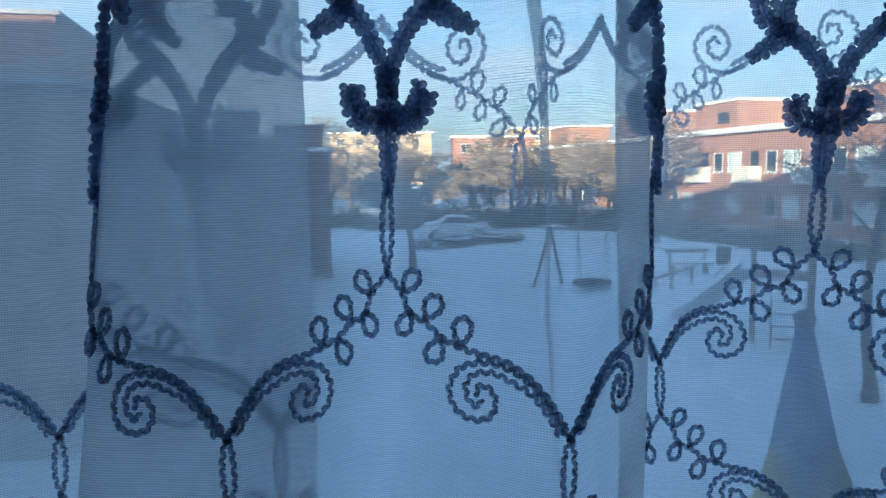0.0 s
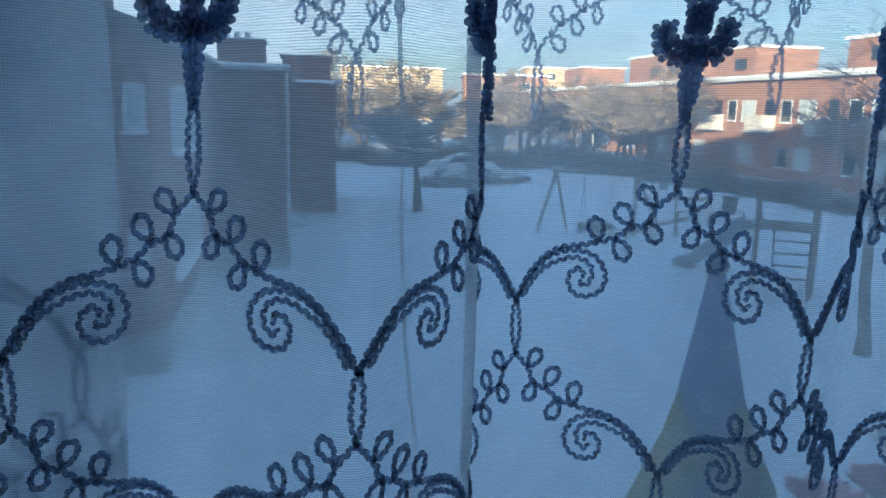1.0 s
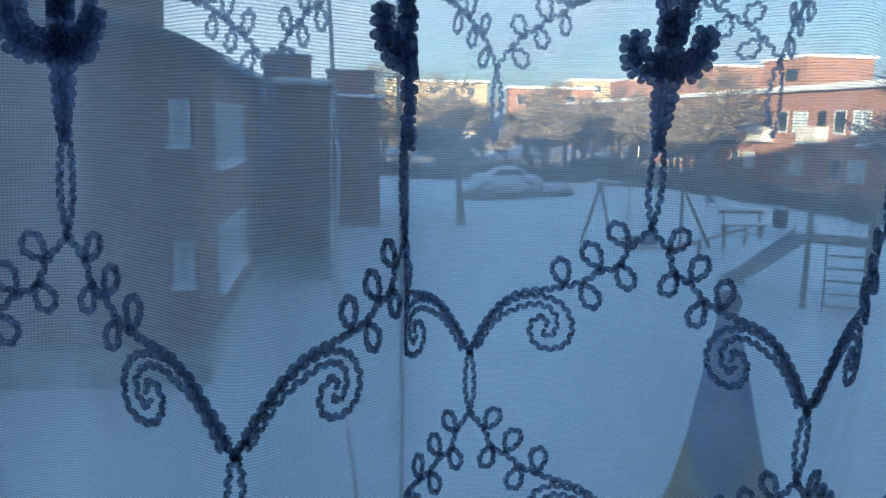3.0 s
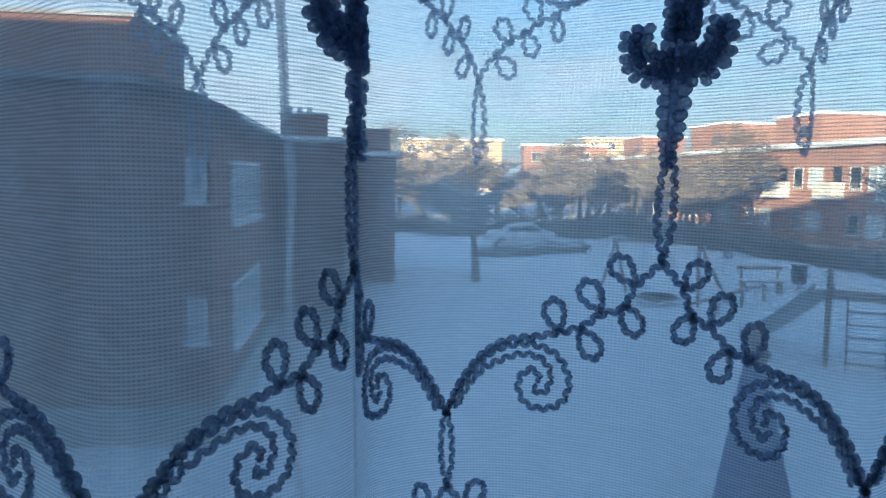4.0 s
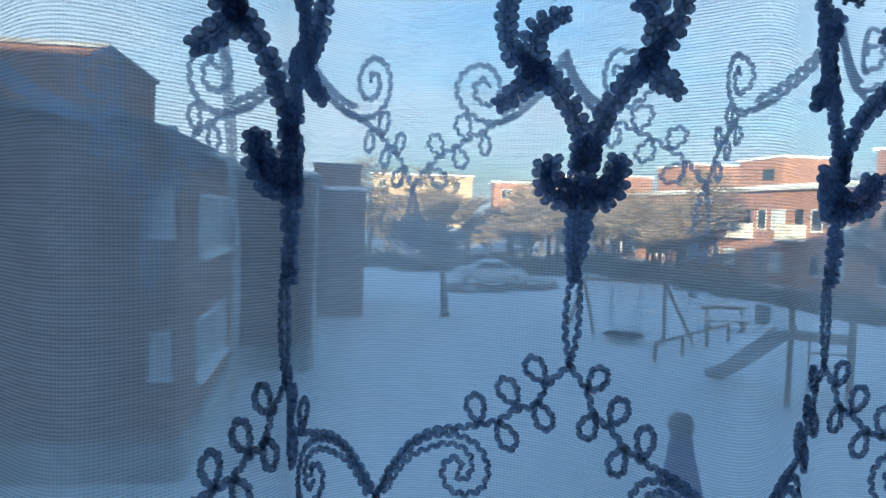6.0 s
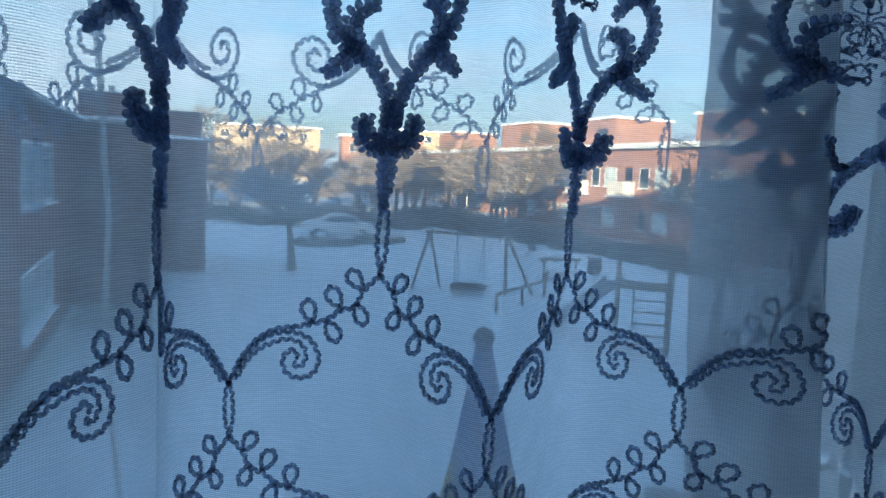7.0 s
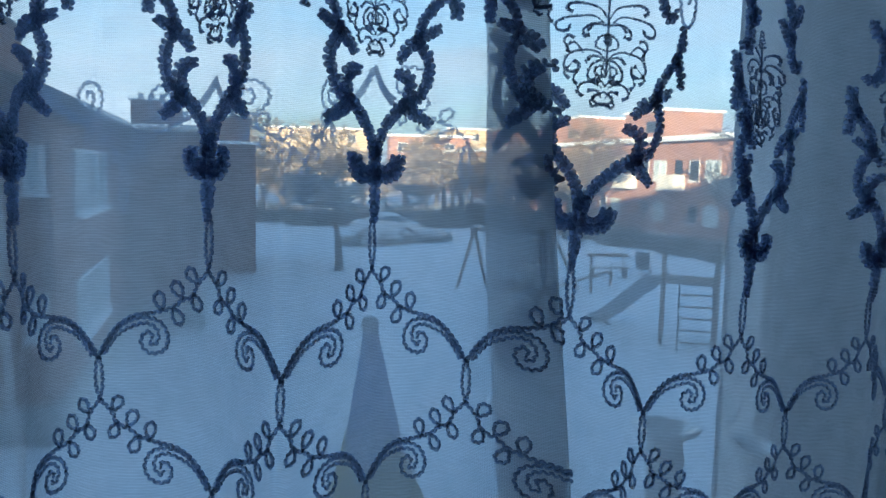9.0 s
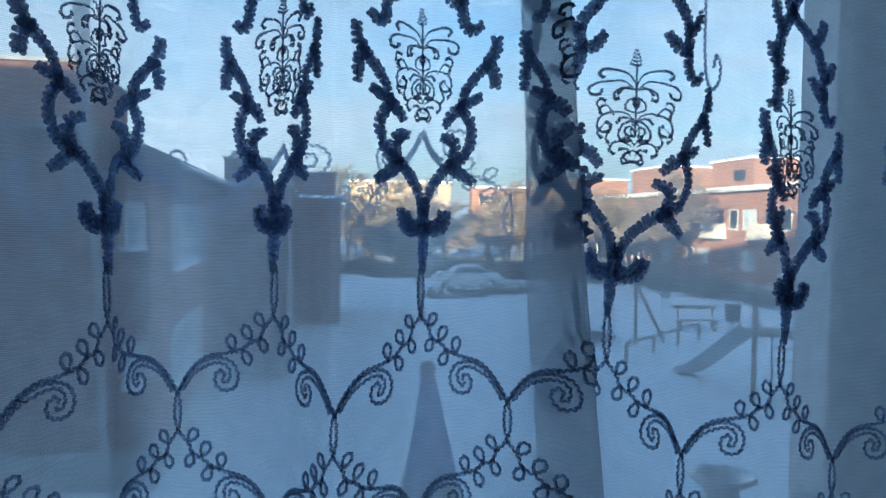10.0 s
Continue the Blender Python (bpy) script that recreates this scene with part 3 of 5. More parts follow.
def red_row():
    """The long red house whose far side catches the low sun."""
    h = thing("red_row_house", "long two-storey red brick row house with white windows in sunlight", "house", at=HOUSE @ Vector((36, 60, 1)))
    y0, y1, zt = 30.0, 118.0, 7.0
    part("wall", box(32.3, 42, y0, y1, -0.2, zt - 0.25, HOUSE), "brick_red", h)
    part("roof", box(31.7, 42.4, y0 - 0.4, y1 + 0.4, zt - 0.248, zt - 0.05, HOUSE), "frame_weathered", h, "pale roof edge")
    part("roof_snow", box(31.75, 42.3, y0 - 0.3, y1 + 0.3, zt - 0.048, zt + 0.14, HOUSE), "roof_snow", h)
    side = HOUSE @ Matrix.Translation((32.3, 0, 0)) @ Matrix.Rotation(radians(-90), 4, "Z")
    y = y0 + 1.0
    while y < y1 - 6:
        for z0, z1 in ((0.9, 2.3), (3.9, 5.4)):
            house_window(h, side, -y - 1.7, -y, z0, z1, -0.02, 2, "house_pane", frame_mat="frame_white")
            house_window(h, side, -y - 3.6, -y - 2.4, z0, z1, -0.02, 1, "dark_pane", frame_mat="frame_white")
        b = part("balcony", box(31.3, 32.28, y + 4.1, y + 6.2, 3.3, 4.35, HOUSE), "balcony", h, "pale balcony front")
        part("balcony_slab", box(31.2, 32.27, y + 4.0, y + 6.3, 3.16, 3.298, HOUSE), "frame_weathered", b)
        part("door", box(32.26, 32.36, y + 4.5, y + 5.4, 3.32, 5.4, HOUSE), "dark_pane", h)
        y += 6.6
    for ya, yb, zz in ((41, 46, 9.3), (56.5, 63, 9.6), (72, 80, 9.9), (94, 101, 9.7)):
        b = part("roof_house", box(35.5, 41, ya, yb, zt + 0.142, zz, HOUSE), "brick_red", h, "red roof-top box")
        part("roof_house_snow", box(35.3, 41.2, ya - 0.2, yb + 0.2, zz + 0.002, zz + 0.22, HOUSE), "roof_snow", b)
        part("roof_house_window", box(35.44, 35.52, ya + 1.2, ya + 2.8, zt + 0.9, zt + 1.8, HOUSE), "dark_pane", b)


red_row()


def far_house(x0, x1, y0, y1, zt, wall, label, rows):
    """A house across the way that shows only its upper storeys over the trees."""
    h = thing("far_house", label, "house", at=((x0 + x1) / 2, (y0 + y1) / 2, 0))
    part("wall", box(x0, x1, y0, y1, 0, zt), wall, h)
    part("roof", box(x0 - 0.4, x1 + 0.4, y0 - 0.4, y1 + 0.4, zt + 0.002, zt + 0.35), "roof_snow", h, "flat snowy roof")
    n = int((x1 - x0) / 3.6)
    for r in range(rows):
        for i in range(n):
            x = x0 + 1.2 + i * 3.6
            house_window(h, Matrix(), x, x + 1.5, zt - 2.3 - 2.9 * r, zt - 0.9 - 2.9 * r, y0 - 0.02, 2, "dark_pane", frame_mat="frame_white")
    return h


far_house(4.5, 17.0, 118, 130, 9.2, "brick_red", "far red-brown brick house over the trees", 2)
far_house(-18, 1.5, 150, 162, 11.5, "plaster_ochre", "far ochre plastered house behind trees", 3)
far_house(19, 34, 165, 176, 13.0, "plaster_ochre", "far ochre house beyond the red row", 3)
far_house(-46, -24, 140, 152, 10.0, "brick_red", "far red brick house behind trees", 2)


# ---- trees ----
def grow(trunk, twigs, p, d, length, r, level, rng, spread, levels, least, low=0.35, reach=1.0):
    n = 4
    pts, rad = [p.copy()], [r]
    q, e = p.copy(), d.copy()
    for i in range(n):
        e = (e + Vector((rng.uniform(-1, 1), rng.uniform(-1, 1), rng.uniform(-0.4, 0.7))) * 0.13).normalized()
        q = q + e * (length / n)
        pts.append(q.copy())
        rad.append(max(least, r * (1 - 0.45 * (i + 1) / n)))
    (trunk if level < 2 else twigs).tube(pts, rad, 8 if level == 0 else (5 if level < 3 else 3), cap=False)
    if level >= levels:
        return
    kids = (5, 5, 5, 5, 4)[min(level, 4)]
    for k in range(kids):
        s = rng.uniform(low, 1.0) if k < kids - 1 else 1.0
        base = pts[min(n, int(s * n + 0.5))]
        a = rng.uniform(0, 2 * math.pi)
        side = Vector((math.cos(a), math.sin(a), rng.uniform(-0.1, 0.45)))
        nd = (e * rng.uniform(0.35, 0.9) + side * spread).normalized()
        grow(trunk, twigs, base, nd, length * reach * rng.uniform(0.52, 0.78), rad[-1] * rng.uniform(0.5, 0.75), level + 1, rng, spread, levels, least)


def tree(at, height, trunk_r, label, seed, spread=0.8, levels=5, lean=(0, 0), first=0.32, least=0.006, low=0.35, twigs="twig", reach=1.0):
    rng = random.Random(seed)
    t = thing("tree", label, "tree", "bare trees", at=at)
    a, b = Geo(), Geo()
    p = Vector(at)
    a.tube([p + Vector((0, 0, -0.1)), p + Vector((0, 0, 0.12)), p + Vector((0, 0, 0.4))], [trunk_r * 1.5, trunk_r * 1.25, trunk_r * 1.02], 8)
    grow(a, b, p + Vector((0, 0, 0.35)), Vector((lean[0], lean[1], 1)).normalized(), height * first, trunk_r, 0, rng, spread, levels, least, low, reach)
    part("trunk", a, "bark", t, smooth=True)
    part("crown", b, twigs, t, "bare twigs")
    return t


tree((-0.47, 32.0, 0.0), 6.2, 0.17, "bare spreading tree standing in the snowy yard", 3, spread=1.2, levels=5, first=0.30, least=0.017, low=0.75, twigs="twig_frosty")
tree((8.05, 13.65, 0.0), 7.6, 0.115, "bare tree with fine spreading twigs beside the playground", 8, spread=0.85, levels=5, lean=(0.01, 0.0), first=0.46, least=0.005, low=0.82, reach=0.55)
wood = [tree((-9.0, 62.0, 0.0), 9.0, 0.20, "bare winter tree at the edge of the yard", 21, 0.85, 5, least=0.016),
        tree((9.0, 66.0, 0.0), 8.0, 0.18, "bare winter tree at the edge of the yard", 34, 0.95, 5, least=0.016),
        tree((15.0, 56.0, 0.0), 6.5, 0.14, "bare winter tree catching low sunlight", 55, 1.0, 5, least=0.014)]
rng = random.Random(5)
spots = []
for i in range(46):
    spots.append((-30 + i * 1.15 + rng.uniform(-1, 1), rng.uniform(60, 84)))
for x, y in ((14.5, 58), (15.6, 55), (17.0, 61), (15.2, 63)):
    spots.append((x, y))
for i in range(10):
    spots.append((-22 + 2.2 * i + rng.uniform(-1, 1), rng.uniform(92, 112)))
for x, y in spots:
    src = wood[rng.randrange(3)]
    s = rng.uniform(0.85, 1.3)
    copy_thing(src, Matrix.Translation((x, y, -0.05)) @ Matrix.Rotation(rng.uniform(0, 6.28), 4, "Z") @ Matrix.Diagonal((s, s, s * rng.uniform(0.85, 1.1), 1)))


def bush(at, rx, ry, h, seed, label, snow=True):
    """A low shrub: a mass of short twigs from the ground, with snow lying in it."""
    rng = random.Random(seed)
    t = thing("bush", label, "bush", "hedge along the yard", at=at)
    g, s = Geo(), Geo()
    for i in range(int(260 * rx * ry)):
        a, r = rng.uniform(0, 6.283), math.sqrt(rng.random())
        x, y = at[0] + rx * r * math.cos(a), at[1] + ry * r * math.sin(a)
        hh = h * (1 - 0.6 * r * r) * rng.uniform(0.6, 1.1)
        d = Vector((math.cos(a) * 0.5 * r + rng.uniform(-0.4, 0.4), math.sin(a) * 0.5 * r + rng.uniform(-0.4, 0.4), 1))
        p = Vector((x, y, at[2]))
        g.tube([p, p + d * hh * 0.5, p + d * hh + Vector((rng.uniform(-0.1, 0.1), rng.uniform(-0.1, 0.1), 0))], [0.02, 0.014, 0.006], 3, cap=False)
        if snow and rng.random() < 0.07:
            c = p + d * hh * 0.8
            s.blob(c, Vector((rng.uniform(0.1, 0.28), 0, 0)), Vector((0, rng.uniform(0.1, 0.28), 0)), Vector((0, 0, 0.06)))
    part("twigs", g, "hedge", t)
    if snow:
        part("snow_cover", s, "roof_snow", t, smooth=True)
    return t


hedge = bush((1.2, 43.2, 0.0), 1.7, 0.8, 0.85, 1, "low bare hedge dusted with snow")
for i, (x, y, s) in enumerate(((3.4, 44.6, 1.0), (5.2, 46.2, 0.8), (-0.1, 42.4, 0.6))):
    copy_thing(hedge, Matrix.Translation((x, y, 0)) @ Matrix.Rotation(1.3 * i, 4, "Z") @ Matrix.Diagonal((s, s, s, 1)))
belt = bush((9.5, 69.0, 0.0), 1.7, 0.9, 0.85, 4, "dense dark bare shrub before the red row", snow=False)
rng = random.Random(9)
for i in range(34):
    # the dark belt of shrubs before the red row
    f = i / 33
    copy_thing(belt, Matrix.Translation((9.5 + 10.5 * f + rng.uniform(-0.6, 0.6), 69 - 33 * f + rng.uniform(-1.2, 1.2), 0)) @ Matrix.Rotation(rng.uniform(0, 6), 4, "Z")
               @ Matrix.Diagonal((1.2, 1.2, rng.uniform(1.4, 2.4) * (1 - 0.42 * f), 1)))
for i in range(22):
    copy_thing(belt, Matrix.Translation((-26 + 1.6 * i + rng.uniform(-0.6, 0.6), 58 + rng.uniform(-1.5, 4), 0)) @ Matrix.Rotation(rng.uniform(0, 6), 4, "Z")
               @ Matrix.Diagonal((1.2, 1.2, rng.uniform(1.2, 2.3), 1)))


# ---- the parked car ----
def car():
    c = thing("car", "parked silver car half covered with snow", "car", at=(1.9, 47.8, 0.0))
    m = Matrix.Translation((1.9, 47.8, 0.0)) @ Matrix.Rotation(radians(8), 4, "Z")
    prof = [(-2.1, 0.35), (-2.12, 0.75), (-1.85, 0.95), (-1.2, 1.02), (-0.65, 1.42), (0.75, 1.45), (1.45, 0.98), (2.0, 0.88), (2.12, 0.6), (2.1, 0.35)]
    g = Geo()
    ws = [0.80, 0.84, 0.84, 0.83, 0.68, 0.68, 0.83, 0.80, 0.78, 0.78]
    for s in (-1, 1):
        for (x, z), w in zip(prof, ws):
            g.v.append(tuple(m @ Vector((x, s * w, z))))
    n = len(prof)
    g.f = [tuple(range(n)), tuple(reversed(range(n, 2 * n)))] + [(i, (i + 1) % n + 0, (i + 1) % n + n, i + n)[::-1] for i in range(n)]
    part("body", g, "car_paint", c)
    for s in (-1, 1):
        q = Geo()
        for x, z, w in ((-1.0, 1.05, 0.838), (1.2, 1.05, 0.838), (0.65, 1.38, 0.712), (-0.6, 1.36, 0.712)):
            q.v.append(tuple(m @ Vector((x, s * w, z))))
        q.f = [(0, 1, 2, 3)]
        part("side_window", q, "dark_pane", c)
    g = Geo()
    g.blob(m @ Vector((0.05, 0, 1.46)), m.to_3x3() @ Vector((0.72, 0, 0)), m.to_3x3() @ Vector((0, 0.64, 0)), Vector((0, 0, 0.10)), 14)
    g.blob(m @ Vector((1.75, 0, 0.93)), m.to_3x3() @ Vector((0.34, 0, 0)), m.to_3x3() @ Vector((0, 0.72, 0)), Vector((0, 0, 0.09)), 14)
    g.blob(m @ Vector((-1.6, 0, 1.0)), m.to_3x3() @ Vector((0.42, 0, 0)), m.to_3x3() @ Vector((0, 0.74, 0)), Vector((0, 0, 0.09)), 14)
    part("snow_cover", g, "roof_snow", c, "snow lying on the car", smooth=True)
    for x in (-1.35, 1.35):
        for s in (-1, 1):
            w = part("wheel", Geo().tube([m @ Vector((x, s * 0.62, 0.32)), m @ Vector((x, s * 0.85, 0.32))], 0.32, 18), "rubber", c)
            part("rim", Geo().tube([m @ Vector((x, s * 0.852, 0.32)), m @ Vector((x, s * 0.862, 0.32))], 0.19, 14), "zinc", w)
    for s in (-1, 1):
        part("headlight", box(2.06, 2.125, s * 0.6 - 0.14, s * 0.6 + 0.14, 0.62, 0.74, m), "frame_white", c)


car()


# ---- the playground ----
def pole(a, b, r, sides=8):
    return Geo().tube([Vector(a), Vector(b)], r, sides)


def swing():
    s = thing("swing", "timber swing frame with a hanging nest seat", "swing", at=(5.83, 27.05, 0.0))
    L, R = Vector((4.47, 27.3, 2.15)), Vector((7.18, 26.8, 2.14))
    part("crossbar", Geo().tube([L + Vector((-0.15, 0, 0)), R + Vector((0.15, 0, 0))], 0.06, 8), "timber", s)
    for p, legs in ((L, ((-0.57, 0.2), (0.65, 1.1))), (R, ((-0.15, -0.7), (1.17, 0.3)))):
        for dx, dy in legs:
            part("leg", pole(p, (p.x + dx, p.y + dy, -0.05), 0.06), "timber", s)
    c = Vector((5.88, 26.9, 0.27))
    ring = [c + Vector((0.62 * math.cos(w), 0.62 * math.sin(w), 0)) for w in [2 * math.pi * i / 28 for i in range(29)]]
    st = part("nest_seat", Geo().tube(ring, 0.07, 8, cap=False), "rubber", s, "round dark nest seat")
    net = Geo()
    for i in range(-4, 5):
        h = math.sqrt(max(0.0, 0.36 - (i * 0.13) ** 2))
        net.tube([c + Vector((i * 0.13, -h, 0)), c + Vector((i * 0.13, 0, -0.08)), c + Vector((i * 0.13, h, 0))], 0.02, 4)
        net.tube([c + Vector((-h, i * 0.13, 0)), c + Vector((0, i * 0.13, -0.08)), c + Vector((h, i * 0.13, 0))], 0.02, 4)
    part("net", net, "rubber", st)
    for dx, w in ((-0.5, -0.44), (0.5, 0.44)):
        for dy in (-0.44, 0.44):
            part("rope", pole((c.x + dx, c.y, 2.14), (c.x + w, c.y + dy, 0.30), 0.012, 5), "rubber", s)


swing()


def bench():
    b = thing("bench", "grey timber park bench on the snow", "bench", at=(10.55, 30.45, 0.0))
    m = Matrix.Translation((10.55, 30.45, 0)) @ Matrix.Rotation(radians(4), 4, "Z")
    part("seat", box(-0.85, 0.85, -0.2, 0.2, 0.42, 0.47, m), "timber", b)
    part("backrest", box(-0.9, 0.9, 0.24, 0.29, 0.86, 1.0, m), "timber", b)
    for x in (-0.7, 0.7):
        part("leg", box(x - 0.04, x + 0.04, -0.16, 0.16, -0.05, 0.418, m), "timber", b)
        part("back_post", box(x - 0.04, x + 0.04, 0.205, 0.238, -0.05, 1.0, m), "timber", b)
    part("seat_snow", box(-0.82, 0.82, -0.17, 0.19, 0.472, 0.53, m), "roof_snow", b)
    k = thing("litter_bin", "dark litter bin beside the bench", "bin", at=(12.35, 31.5, 0.0))
    part("bin_body", Geo().lathe([(0.24, 0.25), (0.28, 0.3), (0.3, 0.95), (0.27, 1.0)], (12.35, 31.5, 0), 14), "rubber", k)
    part("bin_post", pole((12.35, 31.5, -0.05), (12.35, 31.5, 0.26), 0.05), "zinc", k)
    part("bin_lid", Geo().lathe([(0.27, 1.002), (0.25, 1.03), (0.05, 1.05)], (12.35, 31.5, 0), 14), "zinc", k)
    j = thing("yard_sign", "small dark sign board on a slim post in the snow", "sign", at=(10.48, 35.3, 0.0))
    part("sign_post", pole((10.48, 35.3, -0.05), (10.48, 35.3, 1.15), 0.03), "zinc", j)
    part("sign_board", box(10.46, 10.86, 35.23, 35.265, 0.82, 1.16), "play_blue", j)


bench()


def beam():
    b = thing("balance_rail", "low timber balance rail on posts", "play equipment", at=(7.9, 25.6, 0.0))
    A, B = Vector((6.0, 23.1, 0.62)), Vector((9.85, 28.1, 0.62))
    part("rail", Geo().tube([A, B], 0.055, 8), "timber", b)
    for i in range(4):
        p = A + (B - A) * (i / 3)
        part("post", pole((p.x, p.y, -0.05), (p.x, p.y, 0.62), 0.06), "timber", b)


beam()


def tower():
    t = thing("play_tower", "timber climbing tower with a slide and net", "play equipment", at=(9.6, 19.4, 0.0))
    posts = ((8.62, 19.1), (9.72, 18.4), (9.12, 20.3), (10.27, 19.6))
    for x, y in posts:
        part("post", pole((x, y, -0.05), (x, y, 2.65), 0.062), "timber", t)
    pl = Geo()
    pl.v = [(x, y, z) for z in (1.56, 1.64) for x, y in (posts[0], posts[1], posts[3], posts[2])]
    pl.f = [(3, 2, 1, 0), (4, 5, 6, 7), (0, 1, 5, 4), (1, 2, 6, 5), (2, 3, 7, 6), (3, 0, 4, 7)]
    part("platform", pl, "timber", t)
    for z in (2.0, 2.3, 2.6):
        part("guard_rail", pole((*posts[1], z), (*posts[3], z), 0.04, 6), "timber", t)
    part("guard_rail", pole((*posts[0], 2.6), (*posts[1], 2.6), 0.04, 6), "timber", t)
    part("guard_rail", pole((*posts[2], 2.6), (*posts[3], 2.6), 0.04, 6), "timber", t)
    for i in range(6):
        part("rung", pole((9.72, 18.4, 0.22 + 0.25 * i), (10.27, 19.6, 0.22 + 0.25 * i), 0.028, 6), "timber", t)
    # ladder of rope rungs leaning on the near side
    for f in (0.30, 0.92):
        x, y = 8.62 + 1.1 * f, 19.1 - 0.7 * f
        part("ladder_rope", Geo().tube([Vector((x - 0.2, y - 0.5, 0)), Vector((x - 0.06, y - 0.2, 0.8)), Vector((x, y, 1.6))], 0.022, 5), "rubber", t)
    for i in range(5):
        k = 0.2 + 0.28 * i
        dx, dy = -0.2 * (1 - k / 1.6), -0.5 * (1 - k / 1.6)
        part("rung", pole((8.95 + dx, 18.89 + dy, k), (9.632 + dx, 18.456 + dy, k + 0.03), 0.026, 6), "timber", t)
    g = Geo()
    a, b = Vector((8.85, 19.9, 1.66)), Vector((8.02, 21.85, 0.12))
    side = Vector((0.25, 0.06, 0))
    path = [a, a + (b - a) * 0.25 + Vector((0, 0, -0.02)), a + (b - a) * 0.8, b + Vector((0, 0, 0.05)), b + (b - a).normalized() * 0.45 + Vector((0, 0, 0.22))]
    for p in path:
        for sx, h in ((-1, 0.16), (-1, 0), (1, 0), (1, 0.16)):
            g.v.append(tuple(p + side * sx + Vector((0, 0, h))))
        for sx, h in ((1.1, 0.16), (1.1, -0.05), (-1.1, -0.05), (-1.1, 0.16)):
            g.v.append(tuple(p + side * sx + Vector((0, 0, h))))
    for i in range(len(path) - 1):
        for j in range(8):
            g.f.append((i * 8 + j, i * 8 + (j + 1) % 8, (i + 1) * 8 + (j + 1) % 8, (i + 1) * 8 + j))
    g.f += [tuple(range(8)), tuple(reversed(range((len(path) - 1) * 8, len(path) * 8)))]
    part("slide", g, "slide", t, "grey slide chute")
    part("slide_foot", pole((8.05, 21.75, -0.05), (8.05, 21.75, 0.2), 0.05), "timber", t)
    t.location = (8.98, 18.85, 0.0)


tower()


def lamp_post(x, y, h):
    p = thing("lamp_post", "slim dark post at the edge of the yard", "post", "posts along the path", at=(x, y, 0))
    part("post", Geo().tube([Vector((x, y, -0.1)), Vector((x, y, h))], [0.09, 0.07], 8), "zinc", p)
    part("post_cap", Geo().lathe([(0.09, h + 0.002), (0.05, h + 0.08)], (x, y, 0), 8), "roof_snow", p)


lamp_post(8.4, 60.0, 2.4)
lamp_post(13.2, 64.0, 2.4)


# ---- things on the window sill ----
def felt_cone():
    """A tall pointed felt gnome hat figure, blue above a zigzag of yellow, with a ball at its tip."""
    c = thing("felt_cone_figure", "tall blue and yellow felt cone with a ball tip", "ornament", at=(0.47, 1.074, SILL_Z))
    tip, base = Vector((0.443, 1.076, 4.034)), Vector((0.464, 1.076, SILL_Z))
    seg = 40

    def ring(z, r, wob=0.0):
        f = (z - base.z) / (tip.z - base.z)
        cx = base + (tip - base) * f
        return [(cx.x + (r + wob * math.sin(3 * 2 * math.pi * j / seg)) * math.cos(2 * math.pi * j / seg), cx.y + (r + wob * math.sin(3 * 2 * math.pi * j / seg)) * math.sin(2 * math.pi * j / seg), z) for j in range(seg)]

    def radius(z):
        return float(np.interp(z, [3.5, 3.70, 3.75, 3.80, 3.85, 3.89, 3.93, 3.975, 4.034], [0.125, 0.105, 0.091, 0.070, 0.048, 0.037, 0.0295, 0.0205, 0.009]))

    g = Geo()
    zs = [base.z + (tip.z - base.z) * i / 24 for i in range(25)]
    for z in zs:
        g.v += ring(z, radius(z), 0.0012)
    for i in range(24):
        for j in range(seg):
            j2 = (j + 1) % seg
            g.f.append((i * seg + j, i * seg + j2, (i + 1) * seg + j2, (i + 1) * seg + j))
    g.f += [tuple(reversed(range(seg))), tuple(range(24 * seg, 25 * seg))]
    part("cone", g, "felt_blue", c, "blue felt cone", smooth=True)
    y = Geo()
    # three yellow diamonds round the hat, point upwards
    rows, seg_y = 8, 60
    for k in range(rows + 1):
        for j in range(seg_y):
            w = 2 * math.pi * j / seg_y
            tri = abs((((w + radians(115)) * 3 / (2 * math.pi)) % 1.0) - 0.5) * 2
            top, low = 3.851 + 0.062 * (1 - tri), 3.846 - 0.21 * (1 - tri)
            z = low + (top - low) * k / rows
            cx = base + (tip - base) * ((z - base.z) / (tip.z - base.z))
            r = radius(z) + 0.0022
            y.v.append((cx.x + r * math.cos(w), cx.y + r * math.sin(w), z))
    for k in range(rows):
        for j in range(seg_y):
            j2 = (j + 1) % seg_y
            y.f.append((k * seg_y + j, k * seg_y + j2, (k + 1) * seg_y + j2, (k + 1) * seg_y + j))
    part("band", y, "felt_yellow", c, "yellow felt diamonds", smooth=True)
    b = Geo()
    b.blob(Vector((0.442, 1.076, 4.045)), Vector((0.0125, 0, 0)), Vector((0, 0.0125, 0)), Vector((0, 0, 0.012)), 16)
    part("ball", b, "wood_ball", c, smooth=True)


felt_cone()


